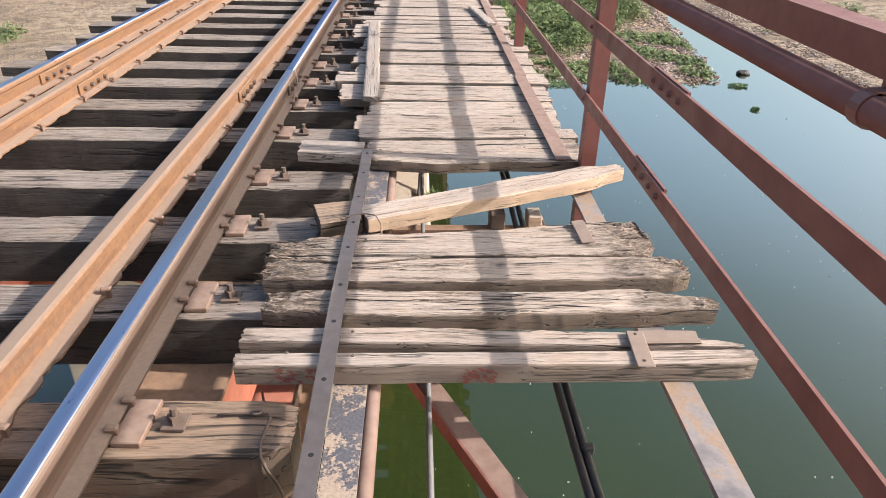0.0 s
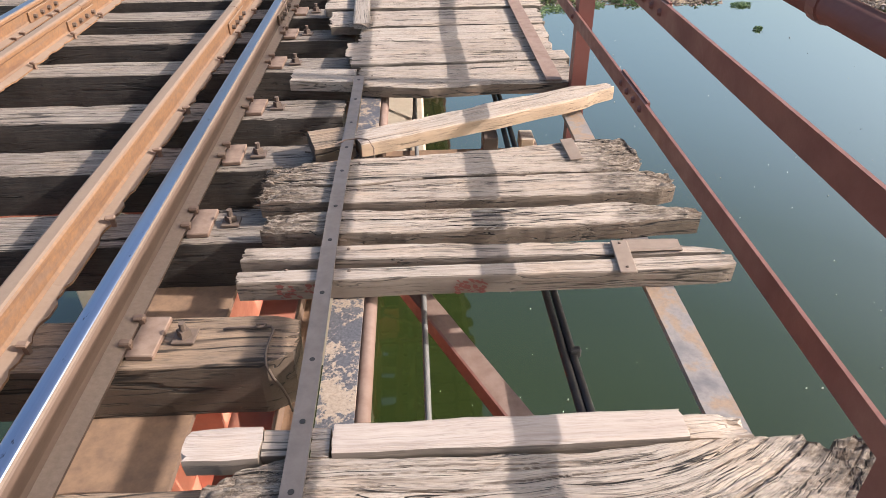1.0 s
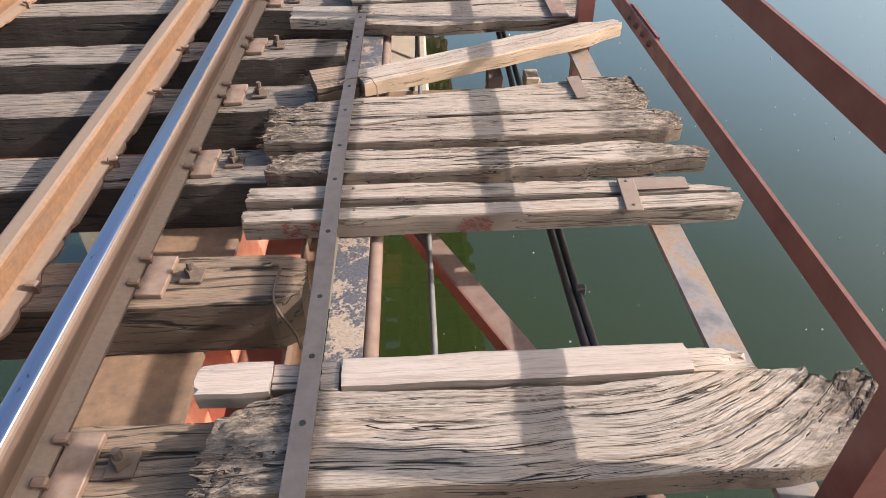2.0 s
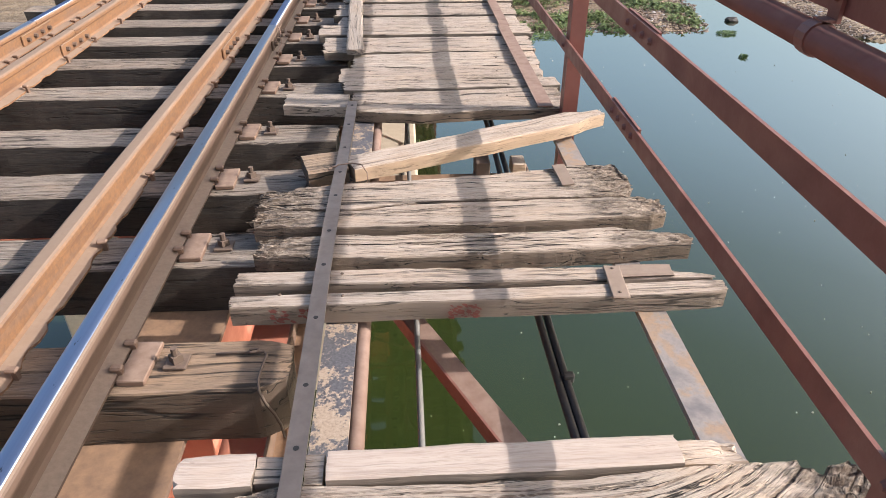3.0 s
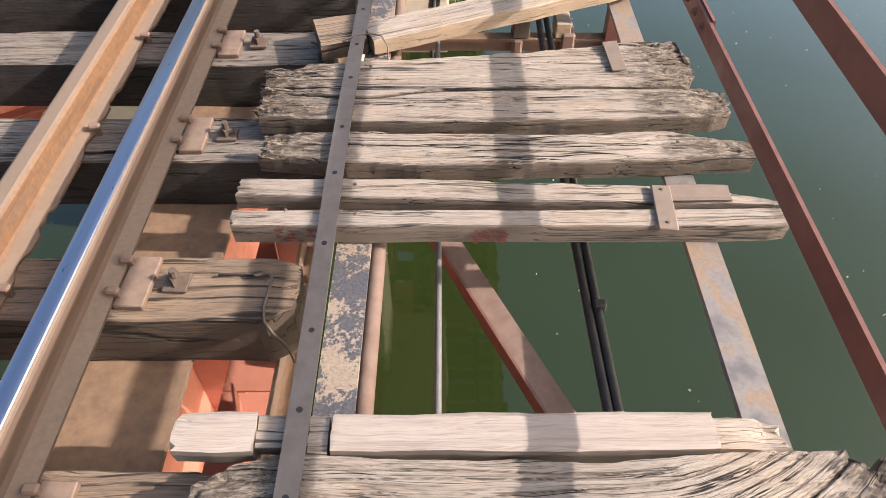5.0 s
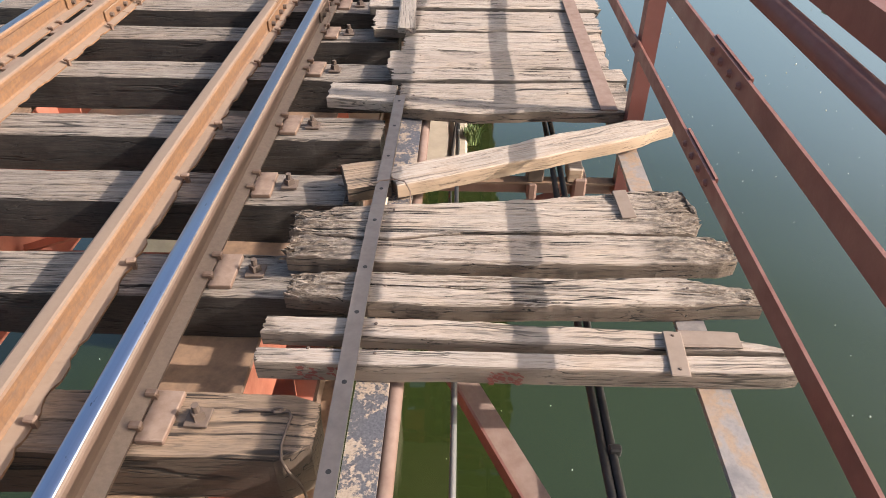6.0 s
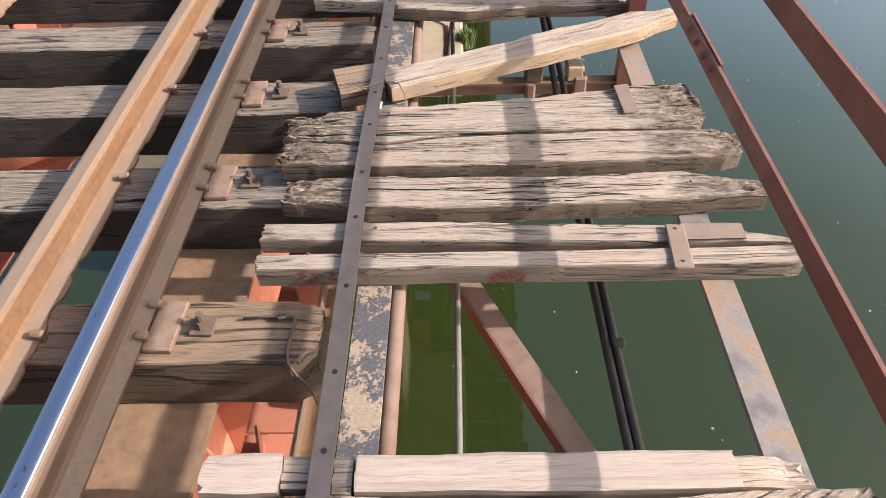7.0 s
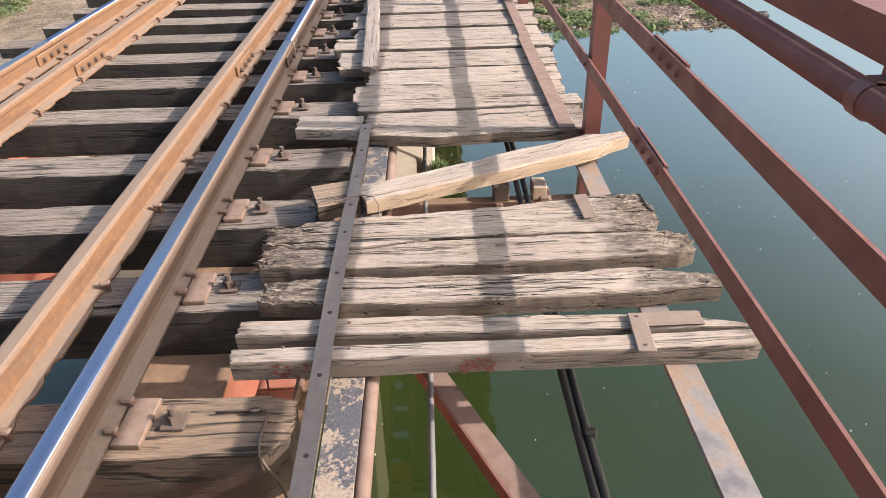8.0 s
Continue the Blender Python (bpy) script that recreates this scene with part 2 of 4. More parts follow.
def water_mat():
    """Murky green body under a mirror-like surface whose gloss grows towards grazing angles."""
    n = Nodes("green_pond_water", 0.6)
    a = n.noise(0.35, 3.0)
    n.color(n.ramp(a, [(0.3, (0.018, 0.027, 0.006)), (0.7, (0.022, 0.033, 0.009))]))
    n.b.inputs["Specular IOR Level"].default_value = 0.0
    n.bump(n.noise(1.6, 3.0, 0.5), 0.06, 0.05)
    ripple = n.b.inputs["Normal"].links[0].from_socket
    gloss = n.t.nodes.new("ShaderNodeBsdfGlossy")
    gloss.inputs["Roughness"].default_value = 0.04
    gloss.inputs["Color"].default_value = (0.95, 0.97, 0.88, 1)
    n.link(ripple, gloss.inputs["Normal"])
    lw = n.t.nodes.new("ShaderNodeLayerWeight")
    lw.inputs["Blend"].default_value = 0.5
    mixed = n.t.nodes.new("ShaderNodeMixShader")
    n.link(n.ramp(lw.outputs["Facing"], [(0.29, 0.07), (0.40, 0.115), (0.515, 0.25), (0.741, 0.74), (0.85, 0.97)]), mixed.inputs[0])
    n.link(n.b.outputs[0], mixed.inputs[1])
    n.link(gloss.outputs[0], mixed.inputs[2])
    n.link(mixed.outputs[0], n.t.nodes["Material Output"].inputs["Surface"])
    return n.mat


def soil_mat():
    n = Nodes("dry_bank_soil", 0.95)
    a = n.noise(0.22, 7.0, 0.65)
    b = n.noise(2.2, 8.0, 0.7)
    c = n.noise(14.0, 6.0, 0.7)
    col = n.ramp(a, [(0.32, (0.18, 0.125, 0.075)), (0.5, (0.36, 0.265, 0.17)), (0.66, (0.46, 0.36, 0.25))])
    col = n.mix(n.ramp(b, [(0.40, 0.85), (0.56, 0.0)]), col, (0.14, 0.098, 0.064))
    col = n.mix(n.ramp(c, [(0.5, 0.0), (0.7, 0.5)]), col, (0.48, 0.42, 0.34))
    return n.color(col).bump(n.math('ADD', b, n.math('MULTIPLY', c, 0.4)), 1.0, 0.22).mat


def leaf_mat(name, lo, hi):
    n = Nodes(name, 0.65)
    g = n.t.nodes.new("ShaderNodeNewGeometry")
    col = n.ramp(g.outputs["Random Per Island"], [(0.0, lo), (1.0, hi)])
    n.color(col)
    n.b.inputs["Subsurface Weight"].default_value = 0.0
    return n.mat


def island_mat(name, stops, rough=0.7):
    n = Nodes(name, rough)
    g = n.t.nodes.new("ShaderNodeNewGeometry")
    r = n.ramp(g.outputs["Random Per Island"], stops)
    return n.color(r).mat


M["rust"], M["web"], M["head"] = rust_mat(), shaded_web_rust(), head_steel()
M["blotchy"], M["flat"], M["water"], M["soil"] = blotchy_steel(), stringer_steel(), water_mat(), soil_mat()
M["grass"] = leaf_mat("bank_grass", (0.07, 0.11, 0.032), (0.20, 0.245, 0.085))
M["dry_grass"] = leaf_mat("dry_grass", (0.19, 0.16, 0.07), (0.34, 0.28, 0.14))
M["leaf"] = leaf_mat("tree_leaf", (0.045, 0.085, 0.025), (0.11, 0.15, 0.05))
M["weed"] = leaf_mat("floating_weed", (0.06, 0.12, 0.03), (0.15, 0.21, 0.06))
M["bark"] = wood("tree_bark", (0.22, 0.17, 0.12), (0.15, 0.11, 0.08), (0.05, 0.04, 0.03), 0.6)
M["stone"] = island_mat("bank_stone", [(0.0, (0.20, 0.155, 0.115)), (0.5, (0.31, 0.245, 0.185)), (1.0, (0.42, 0.345, 0.27))], 0.9)
M["litter"] = island_mat("washed_up_litter", [(0.0, (0.07, 0.050, 0.036)), (0.45, (0.155, 0.105, 0.075)), (0.8, (0.225, 0.155, 0.115)), (0.94, (0.33, 0.26, 0.22)), (0.985, (0.5, 0.46, 0.43)), (1.0, (0.3, 0.33, 0.4))], 0.7)
M["flake"] = island_mat("floating_fleck", [(0.0, (0.3, 0.3, 0.25)), (1.0, (0.7, 0.7, 0.65))], 0.8)
M["chip_paint"] = paint("flaked_red_paint", (0.20, 0.055, 0.04), 0.2, (0.3, 0.2, 0.15), 0.7)


# ---- mesh helpers ----
def part(name, bm, material, parent=None, label="", smooth=False):
    """Links a bmesh as one mesh object, under a thing or part."""
    me = bpy.data.meshes.new(name)
    bm.to_mesh(me)
    bm.free()
    me.materials.append(material)
    if smooth:
        for p in me.polygons:
            p.use_smooth = smooth != "top" or p.normal.z > 0.3
    ob = new(name, me)
    if parent:
        ob.parent = parent
    if label:
        ob["label"] = label
    return ob


def raw(name, verts, faces, material, parent=None):
    me = bpy.data.meshes.new(name)
    me.from_pydata(verts, [], faces)
    me.update()
    me.materials.append(material)
    ob = new(name, me)
    if parent:
        ob.parent = parent
    return ob


def box(bm, x0, x1, y0, y1, z0, z1, bevel=0.0):
    r = bmesh.ops.create_cube(bm, size=1.0)
    vs = r["verts"]
    for v in vs:
        v.co = Vector((x0 + (v.co.x + 0.5) * (x1 - x0), y0 + (v.co.y + 0.5) * (y1 - y0), z0 + (v.co.z + 0.5) * (z1 - z0)))
    if bevel:
        es = list({e for v in vs for e in v.link_edges})
        bmesh.ops.bevel(bm, geom=es, offset=bevel, segments=1, affect='EDGES')
    return bm


def boxed(*a, bevel=0.0):
    return box(bmesh.new(), *a, bevel=bevel)


def rod(bm, a, b, r, seg=10, r2=None):
    """A round bar from a to b."""
    a, b = Vector(a), Vector(b)
    d = b - a
    m = Matrix.Translation((a + b) / 2) @ d.to_track_quat('Z', 'Y').to_matrix().to_4x4()
    bmesh.ops.create_cone(bm, cap_ends=True, segments=seg, radius1=r, radius2=r if r2 is None else r2, depth=d.length, matrix=m)
    return bm


def extrude_y(profile, y0, y1, steps=1, wobble=None):
    """A bar of one closed x-z profile along y."""
    bm = bmesh.new()
    rows = []
    for i in range(steps + 1):
        y = y0 + (y1 - y0) * i / steps
        row = []
        for k, (x, z) in enumerate(profile):
            dx, dz = wobble(k, y) if wobble else (0, 0)
            row.append(bm.verts.new((x + dx, y, z + dz)))
        rows.append(row)
    n = len(profile)
    for a, b in zip(rows, rows[1:]):
        for k in range(n):
            bm.faces.new((a[k], a[(k + 1) % n], b[(k + 1) % n], b[k]))
    bm.faces.new(rows[0][::-1])
    bm.faces.new(rows[-1])
    bmesh.ops.recalc_face_normals(bm, faces=bm.faces)
    return bm


def lerp_profile(table, x):
    """Front and back y at x, from rows of (x, front, back)."""
    for a, b in zip(table, table[1:]):
        if x <= b[0]:
            f = 0 if b[0] == a[0] else (x - a[0]) / (b[0] - a[0])
            f = max(0.0, min(1.0, f))
            return a[1] + (b[1] - a[1]) * f, a[2] + (b[2] - a[2]) * f
    return table[-1][1], table[-1][2]


def smooth(a, b, v):
    t = max(0.0, min(1.0, (v - a) / (b - a)))
    return t * t * (3 - 2 * t)


def plank_mesh(table, thick, seed, step=0.025, across=9, relief=0.002, ragged=(0.01, 0.01), edge=0.004, origin=(0, 0, 0), warp=0.004, rot_ends=(0.0, 0.0), crown=0.0, checks=None, bend=0.0):
    """A board along x: front and back edges from a table, grain grooves on top, ragged ends, rounded worn edges.
    rot_ends: lengths at either end over which the wood is eaten away. checks: lines per metre across and depth of the drying cracks;
    bend: how far the grain swings aside towards the far end."""
    x0, x1 = table[0][0], table[-1][0]
    nx = max(8, int((x1 - x0) / step))
    s = seed * 7.31
    verts, faces, loops = [], [], []
    rnd = random.Random(seed)
    endl = [rnd.random() for _ in range(across + 1)]
    endr = [rnd.random() for _ in range(across + 1)]
    for i in range(nx + 1):
        u = i / nx
        x = x0 + (x1 - x0) * u
        f, b = lerp_profile(table, x)
        f += edge * noise.noise((x * 6, s, 0.3)) + 0.2 * edge * noise.noise((x * 31, s, 1.3))
        b += edge * noise.noise((x * 6, s, 5.3)) + 0.4 * edge * noise.noise((x * 31, s, 6.3))
        zw = warp * noise.noise((x * 1.7, s, 9.0))
        rotl = max(0.0, 1 - (x - x0) / rot_ends[0]) if rot_ends[0] else 0.0
        rotr = max(0.0, 1 - (x1 - x) / rot_ends[1]) if rot_ends[1] else 0.0
        rotten = max(rotl, rotr)
        loop = []
        for j in range(across + 1):
            v = j / across
            y = f + (b - f) * v
            g = noise.noise((x * 3.0, y * 55.0, s)) + 0.5 * noise.noise((x * 9.0, y * 140.0, s))
            z = zw + relief * g - crown * (2 * v - 1) ** 2
            z += rotten * 0.020 * (noise.noise((x * 14, y * 60, s + 3)) - 0.45)
            if checks:
                yy = y - bend * max(0.0, x - 0.33) ** 2 + 0.012 * noise.noise((x * 2.3, y * 3.0, s + 20))
                gap = abs(noise.noise((x * 0.9, yy * checks[0], s + 11)))
                live = smooth(-0.12, 0.12, noise.noise((x * 2.4, yy * 11.0, s + 31)))
                z -= checks[1] * live * max(0.0, 1 - gap / 0.13)
                gap = abs(noise.noise((x * 0.6, yy * checks[0] * 0.3, s + 41)))
                live = smooth(0.0, 0.15, noise.noise((x * 1.5, yy * 5.0, s + 51)))
                z -= 1.6 * checks[1] * live * max(0.0, 1 - gap / 0.075)
                z += rotten * 0.010 * noise.noise((x * 55, y * 110, s + 61))
            if j in (0, across):
                z -= 0.005
            xe = x
            pull = max(0.0, 1 - i / 3.0)
            xe += pull * (ragged[0] * endl[j] + 0.4 * ragged[0] * noise.noise((y * 70, s, 1)))
            pull = max(0.0, 1 - (nx - i) / 3.0)
            xe -= pull * (ragged[1] * endr[j] + 0.4 * ragged[1] * noise.noise((y * 70, s, 2)))
            loop.append((xe, y, z))
        under = [(loop[-1][0], b + 0.001, zw - 0.35 * thick), (loop[-1][0], b - 0.003, zw - thick), (loop[across // 2][0], (f + b) / 2, zw - thick),
                 (loop[0][0], f + 0.003, zw - thick), (loop[0][0], f - 0.001 - 0.0012 * noise.noise((x * 12, s, 4)), zw - 0.35 * thick)]
        loops.append(loop + under)
    n = len(loops[0])
    for lp in loops:
        verts += [(p[0] - origin[0], p[1] - origin[1], p[2]) for p in lp]
    for i in range(nx):
        for k in range(n):
            faces.append((i * n + k, (i + 1) * n + k, (i + 1) * n + (k + 1) % n, i * n + (k + 1) % n))
    faces.append(tuple(range(n)))
    faces.append(tuple(nx * n + k for k in reversed(range(n))))
    return verts, faces


def board(name, table, z, thick, material, seed, label, category="plank", turn=0.0, group="walkway planks", **kw):
    """A loose walkway board whose top lies at z."""
    cx, cy = (table[0][0] + table[-1][0]) / 2, sum(lerp_profile(table, (table[0][0] + table[-1][0]) / 2)) / 2
    v, f = plank_mesh(table, thick, seed, origin=(cx, cy, 0), **kw)
    ob = raw(name, v, f, material)
    ob.matrix_world = pose(cx, cy, z, 0, 0, turn)
    return tagged(ob, label, category, group)


def hexbolt(r, h, seg=6):
    bm = bmesh.new()
    bmesh.ops.create_cone(bm, cap_ends=True, segments=seg, radius1=r, radius2=r * 0.93, depth=h, matrix=Matrix.Translation((0, 0, h / 2)))
    return bm


def domed(r, h):
    bm = bmesh.new()
    bmesh.ops.create_cone(bm, cap_ends=True, segments=10, radius1=r, radius2=r * 0.55, depth=h, matrix=Matrix.Translation((0, 0, h / 2)))
    return bm


def tube(points, r, seg=8):
    """A bent round tube along points."""
    pts = [Vector(p) for p in points]
    bm = bmesh.new()
    rings = []
    for i, p in enumerate(pts):
        d = (pts[min(i + 1, len(pts) - 1)] - pts[max(i - 1, 0)]).normalized()
        q = d.to_track_quat('Z', 'Y')
        rings.append([bm.verts.new(p + q @ Vector((r * math.cos(a), r * math.sin(a), 0))) for a in [2 * math.pi * k / seg for k in range(seg)]])
    for a, b in zip(rings, rings[1:]):
        for k in range(seg):
            bm.faces.new((a[k], a[(k + 1) % seg], b[(k + 1) % seg], b[k]))
    bm.faces.new(rings[0][::-1])
    bm.faces.new(rings[-1])
    return bm


def empty(name, m=None):
    ob = new(name)
    if m is not None:
        ob.matrix_world = m
    return ob


# ---- ground and water ----
WATER_Z = -3.5


def land(x, y):
    """Metres inland from the waterline (minus: out in the water): near bank with a litter spit, an inlet beside it, the far flats."""
    wob = 0.8 * noise.noise((x * 0.3, y * 0.3, 2.0)) + 0.3 * noise.noise((x * 1.1, y * 1.1, 7.0))
    near = min(y - 18.2 + 2.0 * smooth(-2, -9, x), 7.7 + 0.2 * (y - 18.9) - x)
    far = x - (10.9 if y > 17 else 11.3 + (17 - y) * 1.2)
    return max(near, min(far, y + 20), y - 31.0) + wob * 0.6


def ground_z(x, y):
    """Height of the banks."""
    s = land(x, y)
    h = WATER_Z - 0.9 + 0.95 * smooth(-2.0, 0.4, s) + 0.5 * smooth(0.0, 14.0, s)
    h += 0.9 * smooth(20, 60, y) + 1.1 * smooth(-12, -40, x) * smooth(16, 40, y)
    h += 0.55 * smooth(-0.1, 0.5, noise.noise((x * 0.22, y * 0.35, 5.0))) * smooth(-5, -12, x) * smooth(26, 34, y)
    h += 0.22 * noise.noise((x * 0.16, y * 0.16, 3.0)) * smooth(0, 5, s) + 0.05 * noise.noise((x * 0.9, y * 0.9, 1.0))
    return h


def build_ground():
    xs = sorted({round(-60 + 120 * (i / 150), 3) for i in range(151)} | {-2500, -900, -300, -140, -90, 90, 140, 300, 900, 2500})
    ys = sorted({round(-30 + i, 3) for i in range(0, 40, 4)} | {round(10 + 0.45 * i, 3) for i in range(120)} | {70, 80, 100, 140, 220, 400, 900, 2500, -60, -140, -400, -900, -2500})
    verts = [(x, y, ground_z(x, y) if y < 500 else ground_z(x, 500)) for y in ys for x in xs]
    w = len(xs)
    faces = [(j * w + i, j * w + i + 1, (j + 1) * w + i + 1, (j + 1) * w + i) for j in range(len(ys) - 1) for i in range(w - 1)]
    ob = raw("ground", verts, faces, M["soil"])
    for p in ob.data.polygons:
        p.use_smooth = True
    tagged(ob, "dry tan earth banks sloping down to the pond", "ground", kind="structure")
    bm = bmesh.new()
    box(bm, -400, 400, -400, 40, WATER_Z - 0.02, WATER_Z)
    tagged(part("water", bm, M["water"]), "still murky green pond water under the bridge", "water", kind="structure")


build_ground()


def pier(y0, y1):
    """Ledge-like cap on a shaft that stands well back under it."""
    p = empty("pier", pose(-1.85, (y0 + y1) / 2, WATER_Z - 1))
    h = -0.76 - (WATER_Z - 1)
    d = (y1 - y0) / 2
    part("cap", boxed(-1.95, 1.85, -d, d, h - 0.17, h, bevel=0.015), M["concrete"], p)
    part("shaft", boxed(-1.35, 1.15, 0.0, d - 0.15, 0, h - 0.17, bevel=0.03), M["concrete"], p)
    tagged(p, "pale weathered concrete bridge pier standing in the water", "bridge pier", kind="structure")
    return p


pier(3.98, 5.85)
pier(16.4, 17.9)

# ---- track ----
RAIL_R, RAIL_L, HEAD_Z, SLEEPER_Z = -0.985, -2.73, 0.05, -0.11
GUARD_R, GUARD_L = -1.290, -2.39
END_Y = 21.0


def girder(x):
    g = empty("girder", pose(x, 9.5, -1.25))
    part("top_flange", boxed(-0.19, 0.19, -11.5, 11.5, 0.915, 0.938), M["dusty_steel"], g, "dust-covered brown top flange")
    part("web", boxed(-0.008, 0.008, -11.5, 11.5, 0.02, 0.913), M["salmon"], g)
    part("bottom_flange", boxed(-0.19, 0.19, -11.5, 11.5, 0.0, 0.018), M["salmon"], g)
    for i in range(16):
        y = -10.6 + i * 1.36
        part("stiffener", boxed(0.010, 0.16, y, y + 0.012, 0.02, 0.912), M["salmon"], g)
        part("stiffener", boxed(-0.16, -0.010, y, y + 0.012, 0.02, 0.912), M["salmon"], g)
    tagged(g, "riveted steel plate girder in faded red paint, dusty on top", "girder", "bridge girders", "structure")


girder(-0.95)
girder(-2.74)


def cross_frame(y):
    c = empty("cross_frame", pose(-1.85, y, -0.95))
    part("strut", boxed(-0.86, 0.86, -0.04, 0.04, 0.42, 0.50), M["salmon"], c)
    part("strut", boxed(-0.86, 0.86, -0.04, 0.04, -0.22, -0.14), M["salmon"], c)
    for s in (1, -1):
        bm = rod(bmesh.new(), (-0.84 * s, 0.05, -0.14), (0.84 * s, 0.05, 0.42), 0.03, 4)
        part("diagonal", bm, M["salmon"], c)
    tagged(c, "red steel cross bracing between the girders", "bracing", "cross frames", "structure")


for i in range(7):
    cross_frame(0.72 + i * 2.72)

SLEEPER_FRONTS = [-1.15, -0.55, 0.06, 0.69, 1.352, 2.0, 2.58, 3.135, 3.825, 4.40, 4.95, 5.47]
while SLEEPER_FRONTS[-1] < END_Y - 0.6:
    SLEEPER_FRONTS.append(round(SLEEPER_FRONTS[-1] + 0.545 + 0.03 * math.sin(len(SLEEPER_FRONTS) * 2.7), 3))


def sleeper(i, y0):
    rnd = random.Random(100 + i)
    near = y0 < 1.9
    depth = 0.235 + rnd.uniform(-0.010, 0.010)
    x0, x1 = -3.29 + rnd.uniform(-0.1, 0.04), -0.45 + rnd.uniform(-0.02, 0.03)
    if 1.3 < y0 < 1.4:
        x1, depth = -0.43, 0.228
    if 0.6 < y0 < 0.8:
        x1 = -0.50
    table = [(x0, y0, y0 + depth), (x1 - 0.09, y0, y0 + depth)]
    table.append((x1, y0 + (0.05 if near else 0.012), y0 + depth - (0.03 if near else 0.01)))
    cx, cy = (x0 + x1) / 2, y0 + depth / 2
    v, f = plank_mesh(table, 0.2, 40 + i, step=0.02, across=56 if -0.2 < y0 < 4.5 else 12, checks=(26, 0.007) if -0.2 < y0 < 4.5 else None, relief=0.0025, ragged=(0.02, 0.012), edge=0.006, origin=(cx, cy, 0), warp=0.006)
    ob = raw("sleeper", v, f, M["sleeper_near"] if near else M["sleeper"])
    ob.matrix_world = pose(cx, cy, SLEEPER_Z)
    lab = "dusty brown timber sleeper with cracked, wired end" if near else "weathered gray timber sleeper with tarred black sides"
    return tagged(ob, lab, "railway sleeper", "track sleepers")


for i, y0 in enumerate(SLEEPER_FRONTS):
    sleeper(i, y0)

# rail profile about its middle, head top at 0
CROWN = [(-0.033, -0.011), (-0.031, -0.006), (-0.025, -0.0025), (-0.014, -0.0005), (0.0, 0.0), (0.012, -0.0005), (0.019, -0.0022), (0.0225, -0.004), (0.0225, -0.012)]
HEAD = [(-0.034, -0.0125), (0.0222, -0.0125), (0.0228, -0.0042), (0.029, -0.0080), (0.033, -0.013), (0.034, -0.018), (0.034, -0.030), (0.026, -0.036), (-0.026, -0.036), (-0.034, -0.030)]
GUARD_HEAD = [(-0.034, -0.010), (-0.031, -0.004), (-0.022, 0.0), (0.020, 0.0), (0.029, -0.004), (0.034, -0.011), (0.034, -0.030), (0.026, -0.036), (-0.026, -0.036), (-0.034, -0.030)]
BODY = [(-0.022, -0.037), (0.022, -0.037), (0.010, -0.046), (0.008, -0.110), (0.016, -0.122), (0.066, -0.134), (0.066, -0.143), (-0.066, -0.143), (-0.066, -0.134), (-0.016, -0.122), (-0.008, -0.110), (-0.010, -0.046)]


def rail(x, spans, material, head_material, z, label, group, nick=0.0, lean=0.0):
    """One line of rail in lengths that butt at the joints."""
    for y0, y1 in spans:
        r = empty("rail", pose(x, y0, z, 0, lean, 0))
        rnd = random.Random(int(x * 100) + int(y0 * 10))

        def nicked(k, y):
            if nick and k in (5, 6) and noise.noise((y * 11.0, x, 0.0)) > 0.2:
                return (-nick * (0.6 + 0.4 * noise.noise((y * 40, x, 2))), 0.0)
            return (0.0, 0.0)
        n = max(2, int((y1 - y0) / 0.03)) if nick else 2
        part("foot_and_web", extrude_y(BODY, 0.003, y1 - y0 - 0.003, n, nicked if nick else None), material, r)
        part("head", extrude_y(HEAD if head_material else GUARD_HEAD, 0.003, y1 - y0 - 0.003), material, r)
        if head_material:
            part("running_surface", extrude_y(CROWN, 0.003, y1 - y0 - 0.003), head_material, r, "bright worn blue-gray running surface", smooth="top")
        tagged(r, label, "rail", group)


RUN_LABEL = "running rail with polished blue-gray head and brown rusty web"
GUARD_LABEL = "rusty orange guard rail with dusty top"
rail(RAIL_R, [(-1.5, 4.85), (4.85, END_Y)], M["web"], M["head"], HEAD_Z, RUN_LABEL, "running rails")
rail(RAIL_L, [(-1.5, 5.04), (5.04, END_Y)], M["rust"], M["head"], HEAD_Z, RUN_LABEL, "running rails")
rail(GUARD_R, [(-1.5, 4.72), (4.72, 11.6), (11.6, END_Y)], M["rust"], None, 0.035, GUARD_LABEL, "guard rails", 0.02)
rail(GUARD_L, [(-1.5, 4.85), (4.85, 11.6), (11.6, END_Y)], M["rust"], None, 0.035, GUARD_LABEL, "guard rails", 0.02)


def fishplate(x, y, z, side, mat):
    f = empty("fishplate", pose(x + side * 0.012, y, z - 0.105))
    d = 0.012 * side
    part("plate", boxed(min(0, d), max(0, d), -0.23, 0.23, -0.022, 0.055, bevel=0.004), mat, f)
    for k in (-0.165, -0.055, 0.055, 0.165):
        b = part("bolt", hexbolt(0.016, 0.022), M["bolt"], f)
        b.matrix_basis = pose(d, k, 0.016, 0, 90 * side, 0)
    tagged(f, "rusty bolted fishplate across a rail joint", "fishplate", "rail joints")


fishplate(RAIL_L, 5.04, HEAD_Z, 1, M["rust"])
fishplate(RAIL_R, 4.85, HEAD_Z, 1, M["web"])
fishplate(GUARD_R, 4.72, 0.035, 1, M["rust"])
fishplate(GUARD_L, 4.85, 0.035, 1, M["rust"])
fishplate(GUARD_R, 11.6, 0.035, 1, M["rust"])
fishplate(GUARD_L, 11.6, 0.035, 1, M["rust"])


